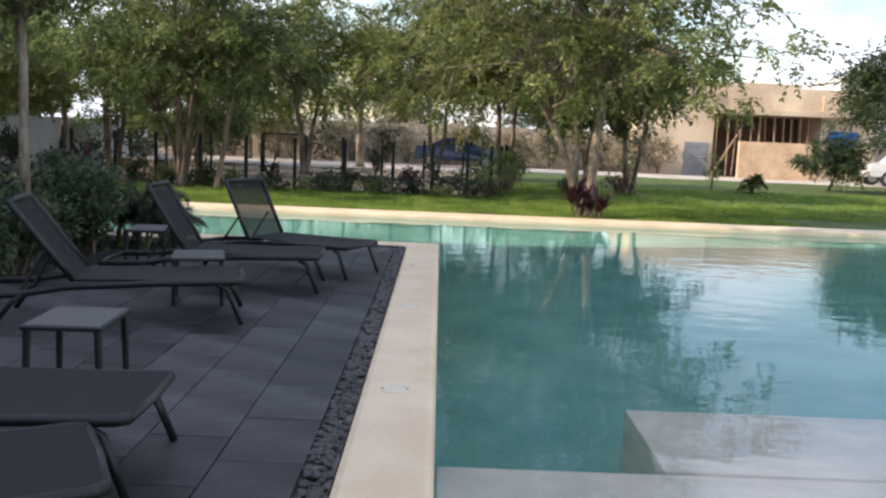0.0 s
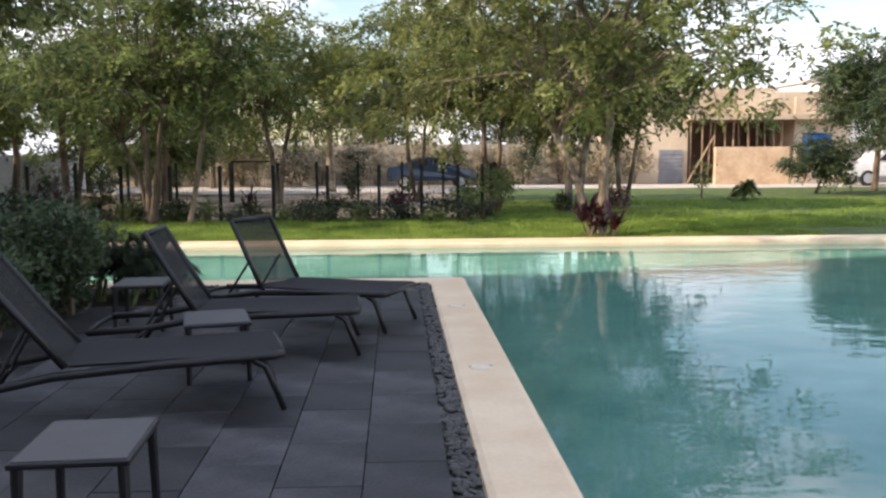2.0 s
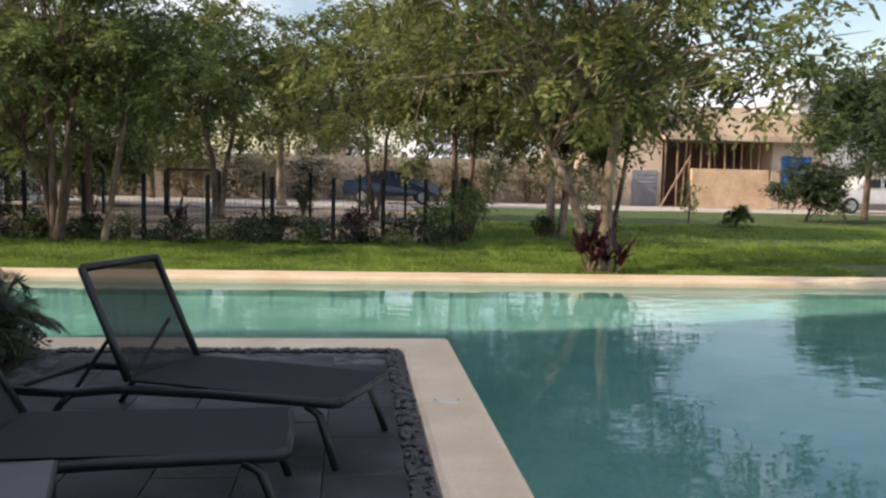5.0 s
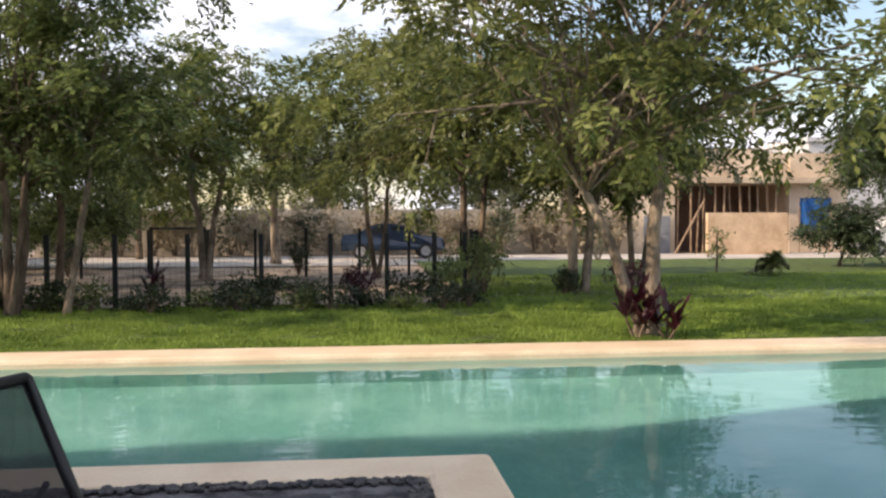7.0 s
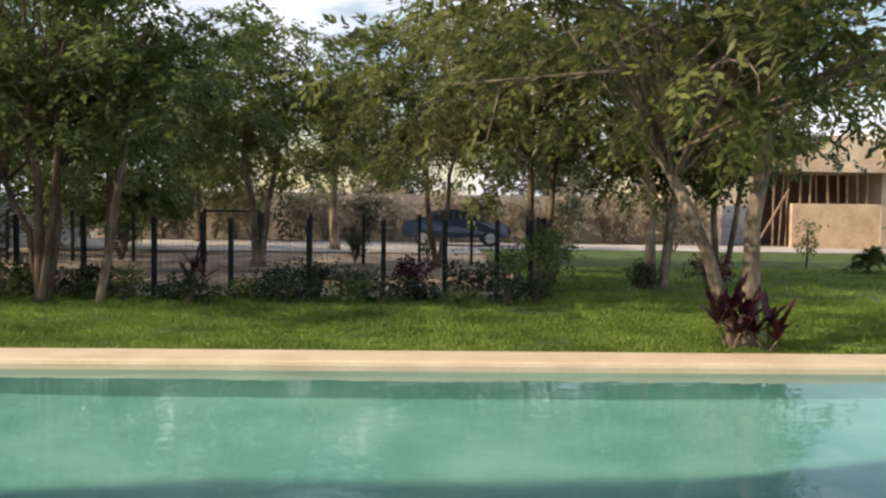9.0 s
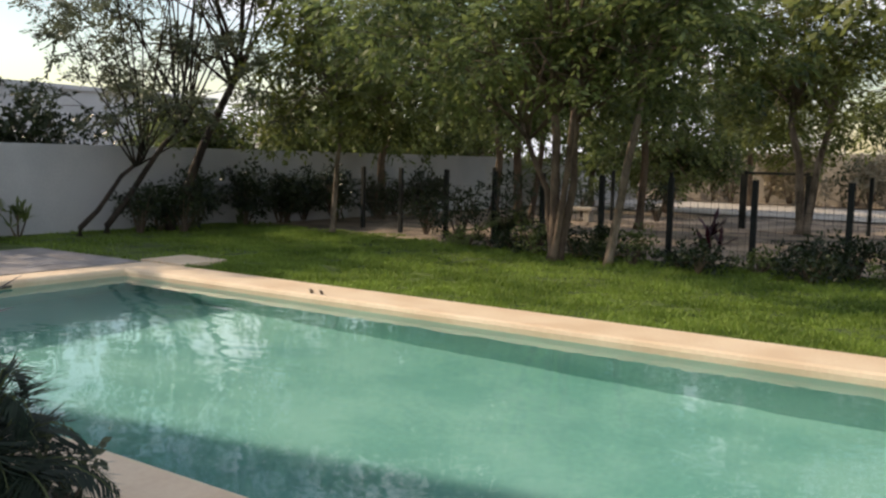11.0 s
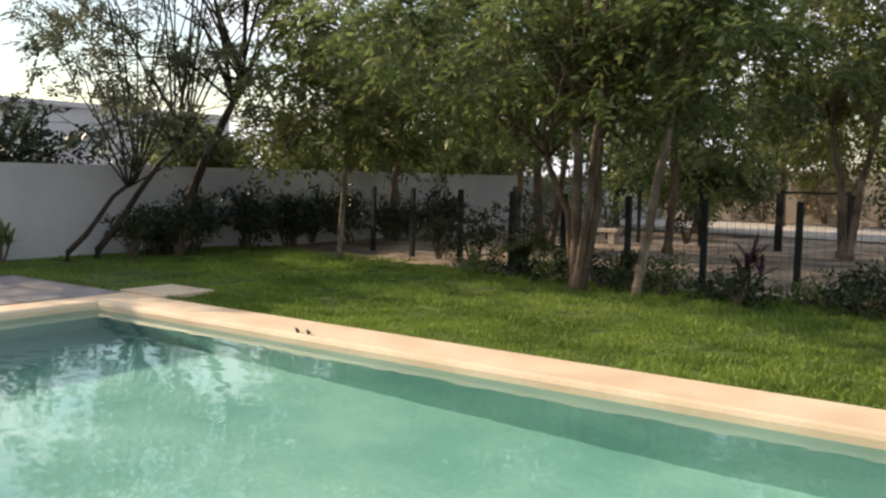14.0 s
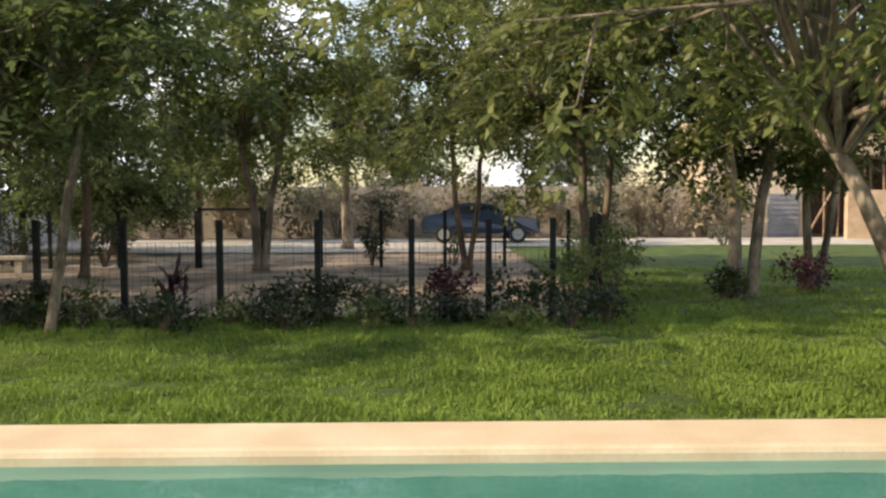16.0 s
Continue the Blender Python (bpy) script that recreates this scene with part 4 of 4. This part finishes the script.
tree(-3.2, 8.75, 3.5, 0.9, [(0, 0, -.1, .1, .05)], BARK, LEAF_A, "young pale-stemmed tree in the planting bed", 1300, .12, 2.5, 33, .4, 18)

for i, (x, y, hh) in enumerate([(-16.6, 24.5, 3.3), (-16.8, 28.5, 3.5), (-16.5, 32.5, 3.6), (-16.8, 37.0, 4.2), (-12.2, 37.5, 5.4), (-9.0, 36.0, 5.0)]):
    tree(x, y, hh, 2.6, [(0, 0, .1, 0, .1)], BARK2, LEAF_B, "dense dark tree behind the garden's edge", 8500, .17, .7, 600 + i, .4, 30, .4, clump=.36)

# ---- bushes and plants ----
G = "loose green bush "
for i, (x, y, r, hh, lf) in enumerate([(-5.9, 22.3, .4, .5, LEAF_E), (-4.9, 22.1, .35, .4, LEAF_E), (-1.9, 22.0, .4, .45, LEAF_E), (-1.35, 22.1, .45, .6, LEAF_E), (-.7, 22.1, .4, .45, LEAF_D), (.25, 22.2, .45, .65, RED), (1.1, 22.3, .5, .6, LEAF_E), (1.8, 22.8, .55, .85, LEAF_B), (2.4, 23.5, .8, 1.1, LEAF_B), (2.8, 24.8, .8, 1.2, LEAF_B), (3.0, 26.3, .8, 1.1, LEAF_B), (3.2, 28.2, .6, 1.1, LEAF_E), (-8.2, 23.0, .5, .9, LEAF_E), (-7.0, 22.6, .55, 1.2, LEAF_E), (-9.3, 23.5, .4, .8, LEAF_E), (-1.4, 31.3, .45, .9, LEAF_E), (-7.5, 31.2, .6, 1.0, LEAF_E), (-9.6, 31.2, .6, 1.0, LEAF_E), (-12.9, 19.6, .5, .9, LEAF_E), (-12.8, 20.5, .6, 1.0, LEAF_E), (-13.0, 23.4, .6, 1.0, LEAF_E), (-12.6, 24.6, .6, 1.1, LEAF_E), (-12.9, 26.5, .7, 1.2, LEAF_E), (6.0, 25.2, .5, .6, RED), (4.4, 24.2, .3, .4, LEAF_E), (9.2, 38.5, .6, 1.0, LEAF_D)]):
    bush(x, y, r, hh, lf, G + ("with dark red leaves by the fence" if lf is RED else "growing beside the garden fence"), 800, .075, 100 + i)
for i in range(18):
    rr = np.random.default_rng(1200 + i)
    fx = -7.6 + i * .57 + rr.normal() * .1
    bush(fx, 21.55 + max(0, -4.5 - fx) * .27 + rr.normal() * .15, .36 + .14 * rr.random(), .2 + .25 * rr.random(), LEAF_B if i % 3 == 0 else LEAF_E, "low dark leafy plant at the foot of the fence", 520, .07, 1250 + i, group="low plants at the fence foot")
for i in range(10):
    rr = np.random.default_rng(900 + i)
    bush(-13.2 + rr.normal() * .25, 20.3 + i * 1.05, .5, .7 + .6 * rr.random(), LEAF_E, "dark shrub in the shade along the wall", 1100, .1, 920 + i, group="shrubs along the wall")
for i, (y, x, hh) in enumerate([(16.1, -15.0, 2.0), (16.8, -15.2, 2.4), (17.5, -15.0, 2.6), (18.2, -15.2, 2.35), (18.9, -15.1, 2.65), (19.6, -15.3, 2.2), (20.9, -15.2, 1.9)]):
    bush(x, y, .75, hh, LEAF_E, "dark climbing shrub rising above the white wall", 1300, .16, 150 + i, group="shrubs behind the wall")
for i in range(26):
    rr = np.random.default_rng(700 + i)
    bush(-14 + i * 1.05 + rr.normal() * .3, 46.3 + rr.normal() * .4, .9, 1.5 + rr.random(), DRY if i % 4 else LEAF_D, "dry straw-coloured scrub along the road", 700, .2, 200 + i, "dry_scrub", "scrub", "scrub along the road")
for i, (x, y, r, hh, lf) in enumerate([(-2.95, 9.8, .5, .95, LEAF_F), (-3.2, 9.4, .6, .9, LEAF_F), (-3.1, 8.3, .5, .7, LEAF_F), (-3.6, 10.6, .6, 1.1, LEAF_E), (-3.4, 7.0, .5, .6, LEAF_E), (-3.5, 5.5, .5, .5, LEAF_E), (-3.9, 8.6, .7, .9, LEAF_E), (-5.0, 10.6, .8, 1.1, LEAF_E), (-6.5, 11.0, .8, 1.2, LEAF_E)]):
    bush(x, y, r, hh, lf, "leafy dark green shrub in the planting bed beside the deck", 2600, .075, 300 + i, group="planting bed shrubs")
bush(-2.45, 11.38, .25, .28, LEAF_D, "low straggly ground cover at the coping", 400, .06, 390, group="planting bed shrubs")
bush(-2.5, 11.1, .22, .2, LEAF_E, "low dark ground cover in the bed", 400, .06, 391, group="planting bed shrubs")
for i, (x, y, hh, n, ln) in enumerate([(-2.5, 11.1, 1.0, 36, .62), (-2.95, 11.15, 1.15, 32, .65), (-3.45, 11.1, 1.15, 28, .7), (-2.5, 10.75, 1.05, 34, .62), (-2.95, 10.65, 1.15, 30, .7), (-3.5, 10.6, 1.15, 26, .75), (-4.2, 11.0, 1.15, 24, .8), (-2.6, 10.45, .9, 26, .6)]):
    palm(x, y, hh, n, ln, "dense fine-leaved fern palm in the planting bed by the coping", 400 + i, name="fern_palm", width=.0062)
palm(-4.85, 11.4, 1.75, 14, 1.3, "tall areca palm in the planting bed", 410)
palm(-13.45, 16.45, 2.5, 15, 1.25, "young areca palm before the white wall", 411, LEAF_B, width=.022)
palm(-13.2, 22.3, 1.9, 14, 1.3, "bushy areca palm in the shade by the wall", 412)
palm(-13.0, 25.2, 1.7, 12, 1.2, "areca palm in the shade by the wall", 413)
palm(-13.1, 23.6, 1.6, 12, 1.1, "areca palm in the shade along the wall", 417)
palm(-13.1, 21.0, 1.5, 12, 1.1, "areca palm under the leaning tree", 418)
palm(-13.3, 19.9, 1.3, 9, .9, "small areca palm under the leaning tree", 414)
palm(11.2, 29.0, 1.05, 26, .85, "small feathery palm on the lawn", 415, LEAF_A, stem_h=.05, width=.03)
palm(-6.9, 22.5, 1.1, 10, .9, "small palm by the wire fence", 416, LEAF_A)
cordyline(-3.75, 11.4, 1.4, "dark red cordyline with sword leaves by the pool coping", 500, 120, blade=.46)
cordyline(-3.3, 22.1, .75, "dark red cordyline by the wire fence", 501)
cordyline(3.62, 17.3, .75, "dark red cordyline round the tree trunk", 502, 44)
cordyline(4.0, 17.25, .42, "low dark red cordyline at the tree's foot", 503, 30)
cordyline(-13.5, 15.3, .95, "red cordyline before the white wall", 504)
cordyline(-13.6, 17.7, .6, "small dark plant before the white wall", 505, 20, LEAF_B)
cordyline(-13.6, 17.0, .6, "small dark broad-leaved plant before the white wall", 506, 20, LEAF_B)
cordyline(.5, 31.2, .8, "dark spiky plant by the road fence", 507, 24, LEAF_B)
cordyline(-1.5, 33.0, .8, "dark spiky plant outside the fence", 508, 24, LEAF_B)
sp = thing("sapling", pose(10.25, 30.3, 0), "thin staked sapling standing on the lawn", "sapling")
part("stem", tube(bmesh.new(), [(0, 0, -.06), (.02, 0, .6), (0, 0, 1.2)], [.04, .03, .015], 6), BARK2, sp)
b_, a_, s_ = cloud(np.random.default_rng(9), [(0, 0, .8, .25, .4)], 300, .1)
leaves_object("foliage", b_, a_, s_, LEAF_B, sp)

# ---- grass blades ----
rng = np.random.default_rng(77)
def blades(x0, x1, y0, y1, n, hgt):
    b = np.stack([rng.uniform(x0, x1, n), rng.uniform(y0, y1, n), np.full(n, -0.045)], 1)
    tuft = np.array([noise.noise(Vector((p[0] * 3.1, p[1] * 3.1, 0))) + 0.6 * noise.noise(Vector((p[0] * .9, p[1] * .9, 5))) for p in b])
    hgt = hgt * np.clip(0.9 + 0.9 * tuft, 0.25, 1.9)[:, None]
    al = np.stack([rng.normal(size=n) * .7, rng.normal(size=n) * .7, np.ones(n)], 1)
    al = unit(al) * hgt * rng.uniform(.5, 1.25, (n, 1))
    sd = unit(np.stack([rng.normal(size=n), rng.normal(size=n), np.zeros(n)], 1)) * rng.uniform(.011, .021, (n, 1))
    return b, al, sd
sets = [blades(-9, 8, 16.93, 19.0, 95000, .068), blades(-12, 10, 19.0, 22.3, 90000, .075), blades(2.6, 16, 19.0, 30, 55000, .085), blades(-13.8, -9.3, 17.0, 23, 22000, .06)]
g = leaves_object("grass", *[np.concatenate([s[k] for s in sets]) for k in range(3)], GRASS)
tagged(g, "short bright green grass blades of the lawn", "grass", kind="stuff")

# ---- planting bed, deck, pebbles ----
plate("planting_bed", [(-8.7, 2.0, -3.0, 11.6), (-3.0, 10.35, -2.3, 11.6)], -0.02, mat("dark_bed_soil", (0.02, 0.014, 0.01), (0.06, 0.045, 0.03), 4, .95, .6), "dark soil of the planting bed", "planting bed", .25)
deck = plate("deck", [(-3.0, -1.6, .34, 10.35), (-2.3, 10.35, .34, 11.46), (.34, -1.6, .48, 11.46), (-2.3, 11.46, .48, 11.61), (-9.2, -2.2, -3.0, 2.0)], -0.022, JOINT, "dark slate tiled pool deck in shade", "deck", .2)
TW, TD = 0.40, 0.60
tile_me = mesh_of("tile", B(0.003, 0.003, -0.02, TW - .003, TD - .003, 0.0, 0.003), SLATE)
half_me = mesh_of("tile", B(0.003, 0.003, -0.02, TW - .003, TD / 2 - .003, 0.0, 0.003), SLATE)
rt = random.Random(3)
for i in range(9):
    x0 = 0.34 - TW * (i + 1)
    y = -1.6
    first = i % 2 == 1
    while y < 11.4:
        d = TD / 2 if first else TD
        first = False
        if not (y + d > 10.36 and x0 < -2.29) and x0 > -3.3 and y + d < 11.5:
            o = new("tile", half_me if d < TD else tile_me)
            o.parent, o.location = deck, (x0, y, -0.001 + rt.uniform(-.0015, .0015))
        y += d
pebs = []
for k in range(3):
    bm = bmesh.new()
    bmesh.ops.create_icosphere(bm, subdivisions=1, radius=1)
    for v in bm.verts:
        v.co = v.co * rt.uniform(.82, 1.15)
    pebs.append(mesh_of("pebble", bm, PEBBLE, True))
bed = thing("pebble_strip", pose(0, 0, 0), "strip of dark river pebbles between deck and coping", "pebbles")
spots = [(rt.uniform(.355, .465), rt.uniform(-1.5, 11.5)) for _ in range(1500)] + [(rt.uniform(-2.2, .46), rt.uniform(11.48, 11.59)) for _ in range(300)]
inner = [s for s in spots if 3.0 < s[1] < 6.0][:300]
rest = [s for s in spots if s not in set(inner)]
for x, y in inner:
    o = new("pebble", pebs[rt.randrange(3)])
    r = rt.uniform(.014, .026)
    o.parent = bed
    o.matrix_local = Matrix.LocRotScale((x, y, -0.012 + r * .25), Euler((rt.uniform(-.3, .3), rt.uniform(-.3, .3), rt.uniform(0, 6.28))), (r, r * 1.3, r * .7))
vv, ff = [], []
ico = [tuple(v.co) for v in pebs[0].vertices]
fcs = [tuple(p.vertices) for p in pebs[0].polygons]
for x, y in rest:
    r, a = rt.uniform(.014, .026), rt.uniform(0, 6.28)
    o = len(vv)
    ca, sa = math.cos(a), math.sin(a)
    vv += [(x + r * (ca * p[0] - 1.3 * sa * p[1]), y + r * (sa * p[0] + 1.3 * ca * p[1]), -0.012 + r * .25 + p[2] * r * .7) for p in ico]
    ff += [tuple(i + o for i in f) for f in fcs]
me = bpy.data.meshes.new("pebble_bedding")
me.from_pydata(vv, [], ff)
me.materials.append(PEBBLE)
o = new("pebble_bedding", me)
o.parent = bed
tagged(o, kind="stuff")
# terrace beyond the pool's west end
ter = plate("terrace", [(-11.6, 11.6, -9.2, 16.85)], -0.02, JOINT, "grey paved terrace at the pool's short end", "terrace", .15)
pv = mesh_of("slab", B(.004, .004, -.02, .596, .596, 0.0, .004), PAVER)
for i in range(4):
    for j in range(8):
        o = new("slab", pv)
        o.parent, o.location = ter, (-11.6 + i * .6, 12.05 + j * .6, 0.004)
